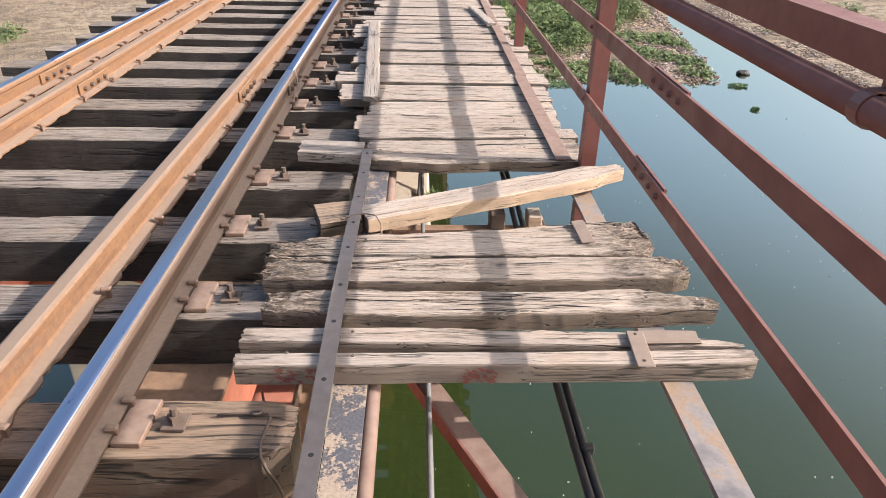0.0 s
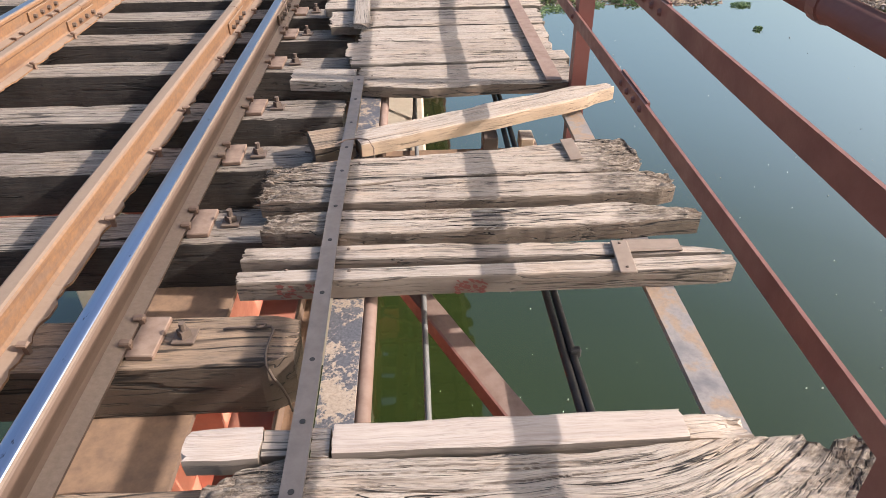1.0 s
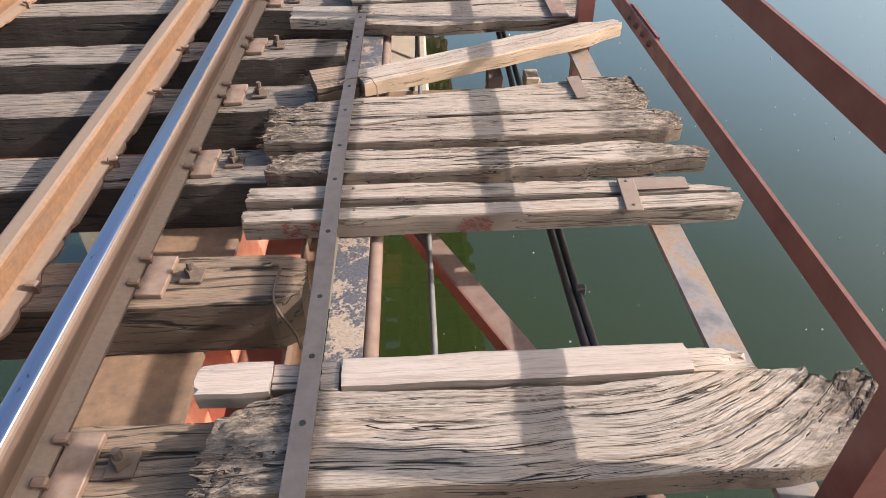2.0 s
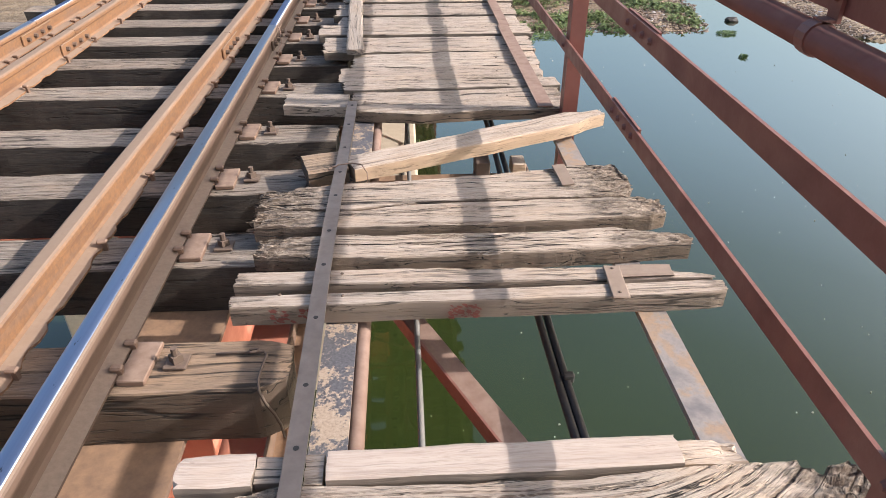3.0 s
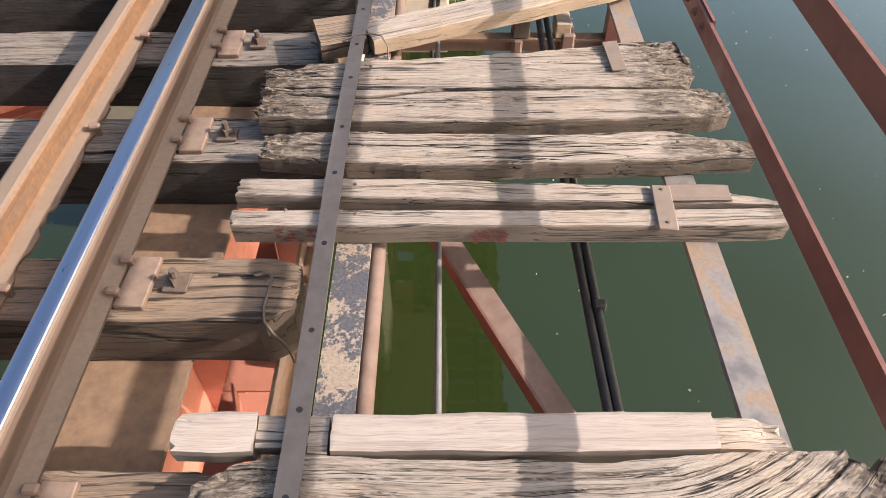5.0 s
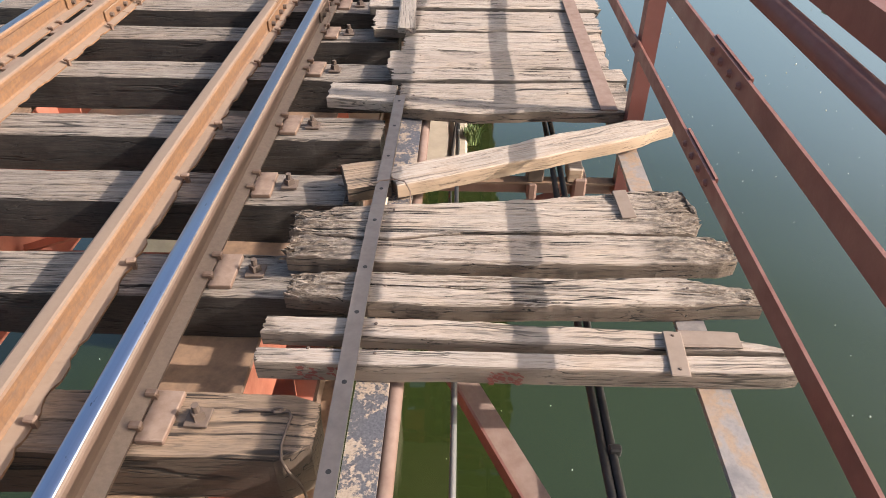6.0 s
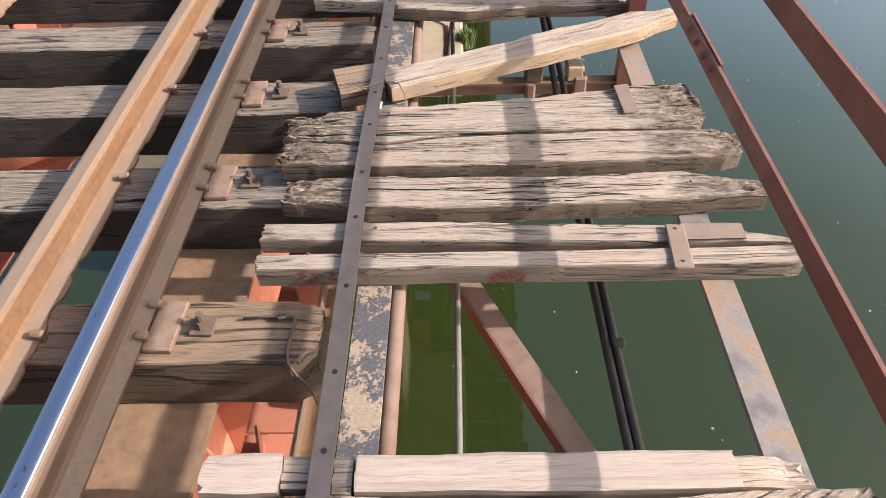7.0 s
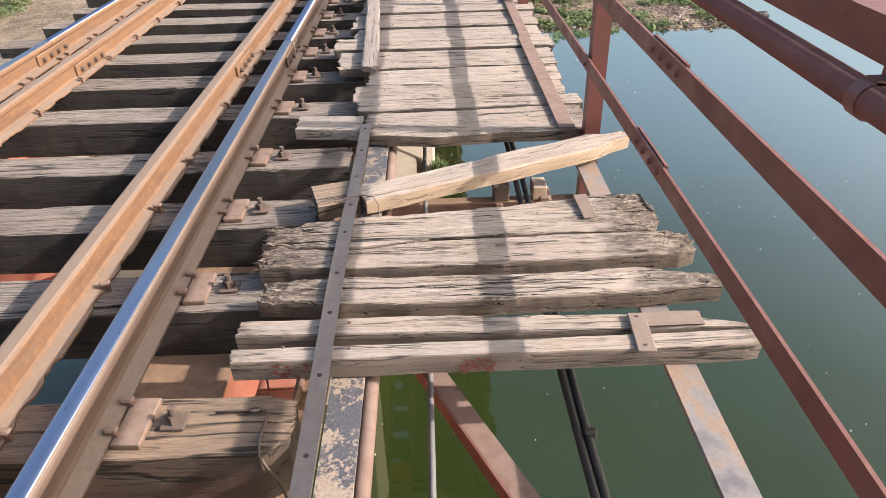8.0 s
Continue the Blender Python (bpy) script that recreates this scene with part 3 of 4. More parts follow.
def spike_mesh():
    bm = bmesh.new()
    box(bm, -0.008, 0.008, -0.008, 0.008, -0.02, 0.014)
    box(bm, -0.026, 0.012, -0.013, 0.013, 0.010, 0.026, bevel=0.005)
    return bm


def fastening(x, y, z, side, nut=True):
    """Bearing plate beside the rail foot with two spikes and a bolt with its washer."""
    f = empty("rail_fastening", pose(x, y, z, 0, 0, 0 if side > 0 else 180))
    part("plate", boxed(0.068, 0.150, -0.085, 0.095, 0.001, 0.020, bevel=0.003), M["spike"], f, "dusty brown bearing plate")
    for k in (-0.05, 0.065):
        s = part("spike", spike_mesh(), M["spike"], f)
        s.location = (0.072, k, 0.022)
    if nut:
        b = part("hook_bolt", rod(bmesh.new(), (0, 0, 0), (0, 0, 0.062), 0.011, 8), M["bolt"], f)
        b.location = (0.215, 0.01, 0.001)
        part("washer", boxed(-0.034, 0.034, -0.034, 0.034, 0.002, 0.012, bevel=0.002), M["bolt"], b)
        nn = part("nut", hexbolt(0.023, 0.024, 4), M["bolt"], b)
        nn.location = (0, 0, 0.012)
    return tagged(f, "rusty bearing plate with two dog spikes and a hook bolt", "rail fastening", "rail fastenings")


base_fast = None
guard_fast = None
for i, y0 in enumerate(SLEEPER_FRONTS):
    rnd = random.Random(i)
    yc = y0 + 0.12
    m = pose(RAIL_R, yc, SLEEPER_Z, 0, 0, rnd.uniform(-3, 3))
    if base_fast is None:
        base_fast = fastening(RAIL_R, yc, SLEEPER_Z, 1)
        base_fast.matrix_world = m
        left_fast = fastening(RAIL_L, yc, SLEEPER_Z, 1, nut=False)
    else:
        copy_thing(base_fast, m)
        copy_thing(left_fast, pose(RAIL_L, yc, SLEEPER_Z))
    for gx in (GUARD_R, GUARD_L):
        if guard_fast is None:
            guard_fast = tagged(part("guard_rail_spike", spike_mesh(), M["spike"]), "bent rusty spike holding the guard rail", "rail spike", "guard rail spikes")
            guard_fast.matrix_world = pose(gx + 0.074, yc, -0.09)
        else:
            copy_thing(guard_fast, pose(gx + 0.074, yc + rnd.uniform(-0.05, 0.05), -0.092, 0, 0, rnd.uniform(-20, 20)))

# ---- walkway steelwork ----
POSTS = [0.64, 3.28, 6.0, 8.7, 11.4, 14.1, 16.8, 19.5]


def angle_y(x0, z0, w, h, t, sx=1):
    """Profile of an angle: upright leg at x0 from z0 up to z0+h, flat leg w wide at its foot or head."""
    return [(x0, z0), (x0 + sx * w, z0), (x0 + sx * w, z0 + t), (x0 + sx * t, z0 + t), (x0 + sx * t, z0 + h), (x0, z0 + h)]


def stringer(name, x0, x1, z, drop, material, label):
    t = 0.010
    prof = [(x0, z), (x1, z), (x1, z - t), (x0 + t, z - t), (x0 + t, z - drop), (x0, z - drop)]
    o = part(name, extrude_y(prof, -1.5, END_Y), material)
    return tagged(o, label, "stringer", kind="structure")


stringer("stringer_left", -0.335, -0.236, -0.076, 0.09, M["blotchy"], "steel stringer with blotchy blue-gray and tan flaking paint")
stringer("stringer_right", 0.668, 0.760, -0.074, 0.02, M["flat"], "bare stained gray steel flat carrying the plank ends")
bm = rod(bmesh.new(), (-0.2215, -1.5, -0.125), (-0.2215, END_Y, -0.125), 0.024, 12)
tagged(part("service_pipe", bm, M["brown_steel"], smooth=True), "rust-brown pipe running beside the stringer", "pipe")
tagged(part("edge_angle", extrude_y(angle_y(-0.515, -0.40, 0.10, 0.08, 0.01), -1.5, END_Y), M["dusty_steel"]), "dusty tan edge angle beside the girder", "steel angle", kind="structure")


def bracket(y):
    b = empty("walkway_bracket", pose(0, y, -0.38))
    part("beam", boxed(-0.94, 0.80, 0.0, 0.012, -0.10, -0.012), M["brown_steel"], b)
    part("top_leg", boxed(-0.76, 0.80, -0.062, 0.0, -0.012, 0.0), M["dusty_steel"], b)
    part("gusset", boxed(-0.80, -0.52, 0.014, 0.024, -0.55, -0.004), M["salmon"], b)
    bm = rod(bmesh.new(), (-0.75, 0.03, -0.62), (0.62, 0.03, -0.06), 0.026, 4)
    part("strut", bm, M["red_paint"], b)
    part("packing_block", boxed(0.30, 0.38, -0.06, 0.07, 0.002, 0.09, bevel=0.006), M["bolt"], b, "dark packing block under the cables")
    part("packing_block", boxed(0.50, 0.575, -0.06, 0.06, 0.002, 0.08, bevel=0.006), M["plank_raw"], b, "small wooden block")
    part("clamp", boxed(0.53, 0.60, -0.07, 0.075, -0.105, 0.03, bevel=0.012), M["brown_steel"], b)
    part("clamp", boxed(0.30, 0.35, -0.07, 0.075, -0.105, -0.0, bevel=0.012), M["brown_steel"], b)
    tagged(b, "brown steel cantilever bracket with clamps under the walkway", "bracket", "walkway brackets", "structure")


for y in POSTS:
    bracket(y)


def lateral(x0, y0, x1, y1, z):
    """Flat-lying angle brace with an upright leg on its near edge."""
    d = Vector((x1 - x0, y1 - y0, 0))
    L = d.length
    o = empty("diagonal_brace", pose(x0, y0, z, 0, 0, math.degrees(math.atan2(d.y, d.x))))
    part("top_leg", boxed(0, L, -0.036, 0.036, -0.010, 0.0), M["brown_steel"], o, "dusty brown upper face")
    part("side_leg", boxed(0, L, -0.045, -0.036, -0.065, 0.0), M["red_paint"], o)
    tagged(o, "red steel angle brace under the walkway, dusty on top", "brace", "diagonal braces", "structure")


for y in POSTS[:1] + POSTS[2:7]:
    lateral(-0.19, y + 1.62, 0.667, y - 0.18, -0.36)


def lower_plates(y):
    """Sunlit red gusset and rib between girder and edge angle."""
    g = empty("gusset_plate", pose(-0.76, y, -0.62))
    part("plate", boxed(0.0, 0.285, -0.34, 0.34, -0.010, 0.0), M["salmon"], g)
    bm = boxed(-0.004, 0.004, -0.30, 0.30, 0.0, 0.12)
    r = part("rib", bm, M["salmon"], g)
    r.matrix_basis = pose(0.16, 0.02, 0.001, 0, 0, 18)
    for i in range(6):
        b = part("rivet", domed(0.014, 0.010), M["salmon"], g)
        b.location = (0.26, -0.26 + i * 0.1, 0.0)
    tagged(g, "faded red gusset plate with rivets beside the girder", "gusset plate", "gusset plates", "structure")


for y in (0.40, 1.09, 1.78, 2.47, 3.6, 6.3, 9.0):
    lower_plates(y)


def cables():
    for k, dx in enumerate((0.0, 0.033)):
        pts = [(0.410 + dx + 0.006 * math.sin(y * 2.1 + k), y, -0.272 - 0.02 * math.sin((y - 0.62) / 2.7 * math.pi) ** 2) for y in [-1.5 + 0.3 * i for i in range(int((END_Y + 1.5) / 0.3))]]
        tagged(part("cable", tube(pts, 0.0145), M["cable"], smooth=True), "black sheathed cable slung under the walkway", "cable", "walkway cables")
    for y in (1.53, 2.9, 4.6):
        c = part("cable_tie", boxed(0.012, 0.053, -0.014, 0.014, -0.018, 0.021, bevel=0.006), M["cable"])
        c.matrix_world = pose(0.410, y, -0.278, 0, 0, 4)
        tagged(c, "black band tied round the cables", "cable tie", "cable ties")
    pts = [(-0.052 + 0.008 * math.sin(y * 1.3), y, -0.345) for y in [-1.5 + 0.3 * i for i in range(int((END_Y + 1.5) / 0.3))]]
    tagged(part("conduit", tube(pts, 0.011), M["conduit"], smooth=True), "thin gray conduit under the planks", "conduit")


cables()


# ---- railing ----
def railing():
    R = empty("railing", pose(0.74, 0, 0))
    for y in POSTS:
        prof = [(0.0, 0.0), (0.075, 0.0), (0.075, 0.008), (0.008, 0.008), (0.008, 0.075), (0.0, 0.075)]
        bm = bmesh.new()
        lo = [bm.verts.new((x, y - 0.075 + yy, -0.46)) for x, yy in prof]
        hi = [bm.verts.new((x, y - 0.075 + yy, 1.037)) for x, yy in prof]
        for k in range(6):
            bm.faces.new((lo[k], lo[(k + 1) % 6], hi[(k + 1) % 6], hi[k]))
        bm.faces.new(hi)
        bm.faces.new(lo[::-1])
        bmesh.ops.recalc_face_normals(bm, faces=bm.faces)
        post = part("post", bm, M["red_paint"], R)
        for z in (0.335, 0.674):
            b = part("bolt", domed(0.013, 0.012), M["red_paint"], post)
            b.matrix_basis = pose(-0.019, y - 0.045, z, 0, -90, 0)
    part("lower_rail", extrude_y([(-0.018, 0.304), (-0.008, 0.304), (-0.008, 0.368), (-0.018, 0.368)], -1.5, END_Y), M["red_paint"], R)
    part("middle_rail", extrude_y([(-0.018, 0.640), (-0.008, 0.640), (-0.008, 0.708), (-0.018, 0.708)], -1.5, END_Y), M["red_paint"], R)
    part("top_rail", extrude_y([(-0.014, 0.978), (-0.004, 0.978), (-0.004, 1.040), (0.055, 1.040), (0.055, 1.050), (-0.014, 1.050)], -1.5, END_Y), M["red_paint"], R)
    part("handrail_pipe", rod(bmesh.new(), (-0.045, -1.5, 0.935), (-0.045, END_Y, 0.935), 0.028, 16), M["red_paint"], R, "round red handrail pipe", smooth=True)
    for y in [1.12] + [p - 0.04 for p in POSTS[1:]]:
        c = part("pipe_clamp", rod(bmesh.new(), (-0.045, y - 0.016, 0.935), (-0.045, y + 0.016, 0.935), 0.0325, 16), M["red_paint"], R)
        part("clamp_strap", boxed(-0.050, -0.016, y - 0.016, y + 0.016, 0.963, 0.970), M["red_paint"], c)
        part("clamp_tab", boxed(-0.024, -0.0155, y - 0.018, y + 0.018, 0.964, 1.03), M["red_paint"], c)
        b = part("bolt", domed(0.014, 0.013), M["red_paint"], c)
        b.matrix_basis = pose(-0.024, y, 1.012, 0, -90, 0)
    part("pipe_sleeve", rod(bmesh.new(), (-0.045, 2.55, 0.935), (-0.045, 2.56, 0.935), 0.0288, 16), M["red_paint"], R)
    for yc, z, x in ((2.21, 0.335, -0.008), (2.17, 0.674, -0.008), (8.0, 0.335, -0.008), (8.6, 0.674, -0.008), (2.2, 1.008, -0.003)):
        p = part("splice_plate", boxed(x, x + 0.009, yc - 0.165, yc + 0.165, z - 0.030, z + 0.039), M["red_paint"], R)
        for k in (-0.125, -0.042, 0.042, 0.125):
            b = part("rivet", domed(0.014, 0.011), M["red_paint"], p)
            b.matrix_basis = pose(-0.0181 if x < -0.004 else -0.0141, yc + k, z, 0, -90, 0)
    tagged(R, "red oxide painted steel railing with posts, flats and handrail pipe", "railing", kind="structure")


railing()

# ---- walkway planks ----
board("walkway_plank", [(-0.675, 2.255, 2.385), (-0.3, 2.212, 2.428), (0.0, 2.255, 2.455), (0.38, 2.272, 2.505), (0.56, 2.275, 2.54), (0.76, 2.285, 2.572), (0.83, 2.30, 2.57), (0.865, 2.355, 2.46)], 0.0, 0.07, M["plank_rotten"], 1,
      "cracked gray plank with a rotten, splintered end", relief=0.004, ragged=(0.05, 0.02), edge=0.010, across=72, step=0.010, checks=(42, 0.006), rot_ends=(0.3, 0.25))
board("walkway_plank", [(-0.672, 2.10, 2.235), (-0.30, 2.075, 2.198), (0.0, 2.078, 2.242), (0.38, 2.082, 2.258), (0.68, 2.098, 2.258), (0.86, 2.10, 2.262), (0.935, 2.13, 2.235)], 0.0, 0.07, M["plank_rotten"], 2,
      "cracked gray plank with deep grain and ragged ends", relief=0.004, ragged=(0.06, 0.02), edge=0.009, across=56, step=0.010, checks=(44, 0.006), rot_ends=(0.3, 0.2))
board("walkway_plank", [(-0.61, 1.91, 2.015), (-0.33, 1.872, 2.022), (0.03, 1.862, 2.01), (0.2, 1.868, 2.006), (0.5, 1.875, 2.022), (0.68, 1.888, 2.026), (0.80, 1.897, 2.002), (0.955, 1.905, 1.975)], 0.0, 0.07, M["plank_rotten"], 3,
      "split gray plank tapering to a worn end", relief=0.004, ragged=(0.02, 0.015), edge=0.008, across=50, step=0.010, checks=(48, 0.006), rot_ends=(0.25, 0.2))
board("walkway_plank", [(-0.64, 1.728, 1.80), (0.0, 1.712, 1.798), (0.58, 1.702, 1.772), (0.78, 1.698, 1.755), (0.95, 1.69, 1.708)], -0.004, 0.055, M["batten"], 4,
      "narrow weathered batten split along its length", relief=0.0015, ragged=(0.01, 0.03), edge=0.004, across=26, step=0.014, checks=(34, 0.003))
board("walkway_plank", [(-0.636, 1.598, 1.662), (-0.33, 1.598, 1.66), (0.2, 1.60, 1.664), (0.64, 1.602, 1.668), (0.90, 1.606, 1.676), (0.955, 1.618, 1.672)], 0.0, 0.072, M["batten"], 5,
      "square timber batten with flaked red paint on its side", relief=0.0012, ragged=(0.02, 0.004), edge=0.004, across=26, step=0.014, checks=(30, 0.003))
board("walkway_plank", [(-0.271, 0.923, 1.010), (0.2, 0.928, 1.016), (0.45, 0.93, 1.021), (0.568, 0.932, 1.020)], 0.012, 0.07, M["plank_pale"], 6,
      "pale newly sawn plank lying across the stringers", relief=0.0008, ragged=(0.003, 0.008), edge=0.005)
# added brown piece stands in for the railing's shadow on the offcut plank
board("walkway_plank", [(-0.438, 0.942, 1.020), (-0.33, 0.94, 1.015)], -0.008, 0.045, M["batten"], 16, "short batten end under the strap, for the plank's shadowed part", relief=0.001, ragged=(0.004, 0.004), edge=0.003)
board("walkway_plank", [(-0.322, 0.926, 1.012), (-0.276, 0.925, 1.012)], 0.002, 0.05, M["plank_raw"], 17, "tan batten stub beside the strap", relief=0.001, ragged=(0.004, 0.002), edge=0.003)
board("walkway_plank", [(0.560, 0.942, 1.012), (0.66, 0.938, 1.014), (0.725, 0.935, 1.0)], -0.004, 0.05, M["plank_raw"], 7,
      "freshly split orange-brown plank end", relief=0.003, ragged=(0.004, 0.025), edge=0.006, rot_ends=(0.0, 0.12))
board("walkway_plank", [(-0.62, 0.928, 1.018), (-0.52, 0.925, 1.021), (-0.437, 0.93, 1.022)], 0.0, 0.06, M["plank_pale"], 8,
      "short whitish offcut beside the strap", relief=0.001, ragged=(0.014, 0.006), edge=0.005)
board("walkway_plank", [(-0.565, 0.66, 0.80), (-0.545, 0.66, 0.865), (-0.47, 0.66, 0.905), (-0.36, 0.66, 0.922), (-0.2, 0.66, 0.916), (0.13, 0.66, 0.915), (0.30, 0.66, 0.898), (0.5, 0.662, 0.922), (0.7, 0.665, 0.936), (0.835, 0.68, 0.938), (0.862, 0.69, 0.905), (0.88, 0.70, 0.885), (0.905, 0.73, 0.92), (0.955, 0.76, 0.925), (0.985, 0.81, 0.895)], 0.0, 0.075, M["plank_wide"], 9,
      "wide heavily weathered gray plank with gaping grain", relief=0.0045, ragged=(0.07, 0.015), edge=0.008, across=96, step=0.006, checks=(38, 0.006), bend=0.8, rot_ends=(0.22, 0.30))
board("walkway_plank", [(-0.59, -0.075, 0.075), (-0.3, -0.078, 0.068), (0.0, -0.08, 0.062), (0.06, -0.085, 0.075), (0.35, -0.075, 0.078), (0.555, -0.070, 0.080), (0.60, -0.055, 0.055), (0.65, -0.045, 0.03), (0.74, -0.035, 0.025)], 0.0, 0.065, M["plank_raw"], 10,
      "loose pale plank lying askew with a broken end", relief=0.0012, ragged=(0.006, 0.03), edge=0.006, across=30, step=0.014, checks=(22, 0.003))
LOOSE = [o for o in scene.objects if o.get("label", "").startswith("loose pale plank")][0]
LOOSE.matrix_world = pose(0.300, 2.862, 0.022, 0, -1.4, 21.0)
board("walkway_plank", [(-0.095, -0.10, 0.10), (0.085, -0.095, 0.10)], 0.0, 0.07, M["sleeper_near"], 18, "dull brown timber stub beside the strap", relief=0.0015, ragged=(0.006, 0.004), edge=0.004)
STUB = [o for o in scene.objects if o.get("label", "").startswith("dull brown timber stub")][0]
STUB.matrix_world = pose(-0.43, 2.655, 0.0, 0, 0, 16.0)

DECK_EDGES = [3.225, 3.605, 3.765, 4.035, 4.34, 4.72, 5.0, 5.30, 5.53, 5.76, 6.0, 6.26, 6.46, 6.65, 6.87, 7.09]
while DECK_EDGES[-1] < END_Y - 0.3:
    DECK_EDGES.append(round(DECK_EDGES[-1] + 0.235 + 0.045 * math.sin(len(DECK_EDGES) * 1.9), 3))
for i, (a, b) in enumerate(zip(DECK_EDGES, DECK_EDGES[1:])):
    rnd = random.Random(500 + i)
    l, r = -0.60 + rnd.uniform(-0.10, 0.09), 0.80 + rnd.uniform(-0.06, 0.07)
    gap = 0.016 + rnd.uniform(0, 0.026)
    t1, t2 = rnd.uniform(-0.012, 0.012), rnd.uniform(-0.012, 0.012)
    if i == 0:
        tab = [(-0.365, 3.295, 3.575), (0.0, 3.248, 3.585), (0.2, 3.25, 3.59), (0.37, 3.275, 3.60), (0.5, 3.262, 3.61), (0.80, 3.275, 3.615)]
    elif i < 4:
        tab = [((-0.425, -0.46, -0.40)[i - 1], a + gap - 0.02, b - 0.015), (0.1, a + gap, b), (r, a + gap + 0.02, b + 0.02)]
    elif 6.0 < a < 6.2:
        tab = [(-0.86, a + gap + 0.01, b), (0.1, a + gap, b), (r, a + gap, b)]
    else:
        tab = [(l, a + gap + t1, b + t1), (0.1, a + gap, b), (r, a + gap + t2, b + t2)]
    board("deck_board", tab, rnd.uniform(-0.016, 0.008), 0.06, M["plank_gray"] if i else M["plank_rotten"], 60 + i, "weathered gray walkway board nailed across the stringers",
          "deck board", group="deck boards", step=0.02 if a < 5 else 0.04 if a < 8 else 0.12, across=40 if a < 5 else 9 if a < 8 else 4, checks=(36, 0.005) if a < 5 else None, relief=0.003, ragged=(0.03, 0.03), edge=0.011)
board("deck_board", [(-0.715, 3.375, 3.555), (-0.5, 3.35, 3.545), (-0.372, 3.335, 3.53)], 0.0, 0.06, M["plank"], 59, "short gray board end reaching past the stringer", "deck board", group="deck boards", relief=0.002, edge=0.006)


# ---- straps and cleats on the planks ----
def strap():
    s = empty("strap", pose(-0.349, 0, 0))
    xs = lambda y: 0.004 * math.sin(y * 2.3)
    bm = bmesh.new()
    rows = []
    n = 60
    for i in range(n + 1):
        y = 0.30 + (3.36 - 0.30) * i / n
        z = 0.008 + 0.005 * math.sin(y * 4.0)
        w = 0.0255 if 0.02 < (y - 0.3) else 0.02
        rows.append([bm.verts.new((xs(y) + dx, y, z + dz)) for dx, dz in ((-w, 0), (w, 0), (w, 0.008), (-w, 0.008))])
    for a, b in zip(rows, rows[1:]):
        for k in range(4):
            bm.faces.new((a[k], a[(k + 1) % 4], b[(k + 1) % 4], b[k]))
    bm.faces.new(rows[0])
    bm.faces.new(rows[-1])
    bmesh.ops.recalc_face_normals(bm, faces=bm.faces)
    part("flat_bar", bm, M["strap_steel"], s)
    for y in (0.82, 1.02, 1.235, 1.52, 1.80, 2.02, 2.30, 2.52, 2.78, 3.05, 3.30):
        # solid black discs; the shade inside the holes is put into their colour
        h = part("bolt_hole", rod(bmesh.new(), (xs(y), y, 0.012), (xs(y), y, 0.0172 + 0.005 * math.sin(y * 4.0)), 0.0075, 10), M["cable"], s, "dark disc standing in for the shade in a bolt hole")
    tagged(s, "long brown steel flat bar with bolt holes holding the planks", "strap")


strap()


def cleat(table_len, x, y, turn, w, material, label, z=0.004, seed=30, thick=0.03):
    v, f = plank_mesh([(-table_len / 2, -w / 2, w / 2), (table_len / 2, -w / 2, w / 2)], thick, seed, relief=0.001, ragged=(0.02, 0.015), edge=0.004)
    o = raw("cleat", v, f, material)
    o.matrix_world = pose(x, y, z + thick, 0, 0, turn)
    return tagged(o, label, "cleat", "deck cleats")


cleat(2.50, -0.442, 5.50, 92.8, 0.105, M["plank"], "gray wooden batten nailed along the deck edge", seed=31, thick=0.035)
cleat(1.0, 0.56, 7.25, 97, 0.09, M["plank"], "gray wooden batten lying on the deck", seed=32, thick=0.03)
cleat(1.6, -0.55, 9.3, 95, 0.09, M["plank"], "gray wooden batten nailed along the deck edge", seed=33, thick=0.03)


def flat_strip(x0, y0, x1, y1, w, label):
    d = Vector((x1 - x0, y1 - y0, 0))
    o = part("deck_strip", boxed(0, d.length, -w / 2, w / 2, 0.006, 0.013, bevel=0.002), M["brown_steel"])
    o.matrix_world = pose(x0, y0, 0.002, 0, 0, math.degrees(math.atan2(d.y, d.x)))
    return tagged(o, label, "steel strip", "deck edge strips")


flat_strip(0.660, 3.25, 0.648, 4.90, 0.083, "brown steel strip nailed along the deck edge")
flat_strip(0.66, 4.9, 0.655, 6.9, 0.075, "brown steel strip nailed along the deck edge")
flat_strip(0.66, 6.95, 0.66, 12.0, 0.07, "brown steel strip nailed along the deck edge")
flat_strip(0.66, 12.05, 0.66, END_Y, 0.07, "brown steel strip nailed along the deck edge")


# ---- small things on the planks ----
def clip_plate():
    o = empty("joint_clip", pose(0.600, 1.663, 0.0, 0, 0, -4))
    part("plate", boxed(-0.028, 0.028, -0.085, 0.095, 0.004, 0.012, bevel=0.003), M["tan_plate"], o)
    for y in (-0.06, 0.075):
        n = part("nail", domed(0.006, 0.004), M["bolt"], o)
        n.location = (0.0, y, 0.012)
    tagged(o, "small brown steel plate nailed across two battens", "steel plate")
    v, f = plank_mesh([(-0.088, -0.034, 0.036), (0.092, -0.032, 0.034)], 0.012, 71, relief=0.0008, ragged=(0.003, 0.006), edge=0.003)
    w = raw("patch_board", v, f, M["tan_plate"])
    w.matrix_world = pose(0.715, 1.733, 0.008)
    tagged(w, "thin brown sheet lying over the batten ends", "patch")
    p = part("tin_patch", boxed(-0.027, 0.027, -0.085, 0.085, 0.0, 0.006, bevel=0.002), M["tan_plate"])
    p.matrix_world = pose(0.585, 2.442, 0.012, 4, -4, 4)
    tagged(p, "bent rusty tin patch on a plank", "patch")


clip_plate()


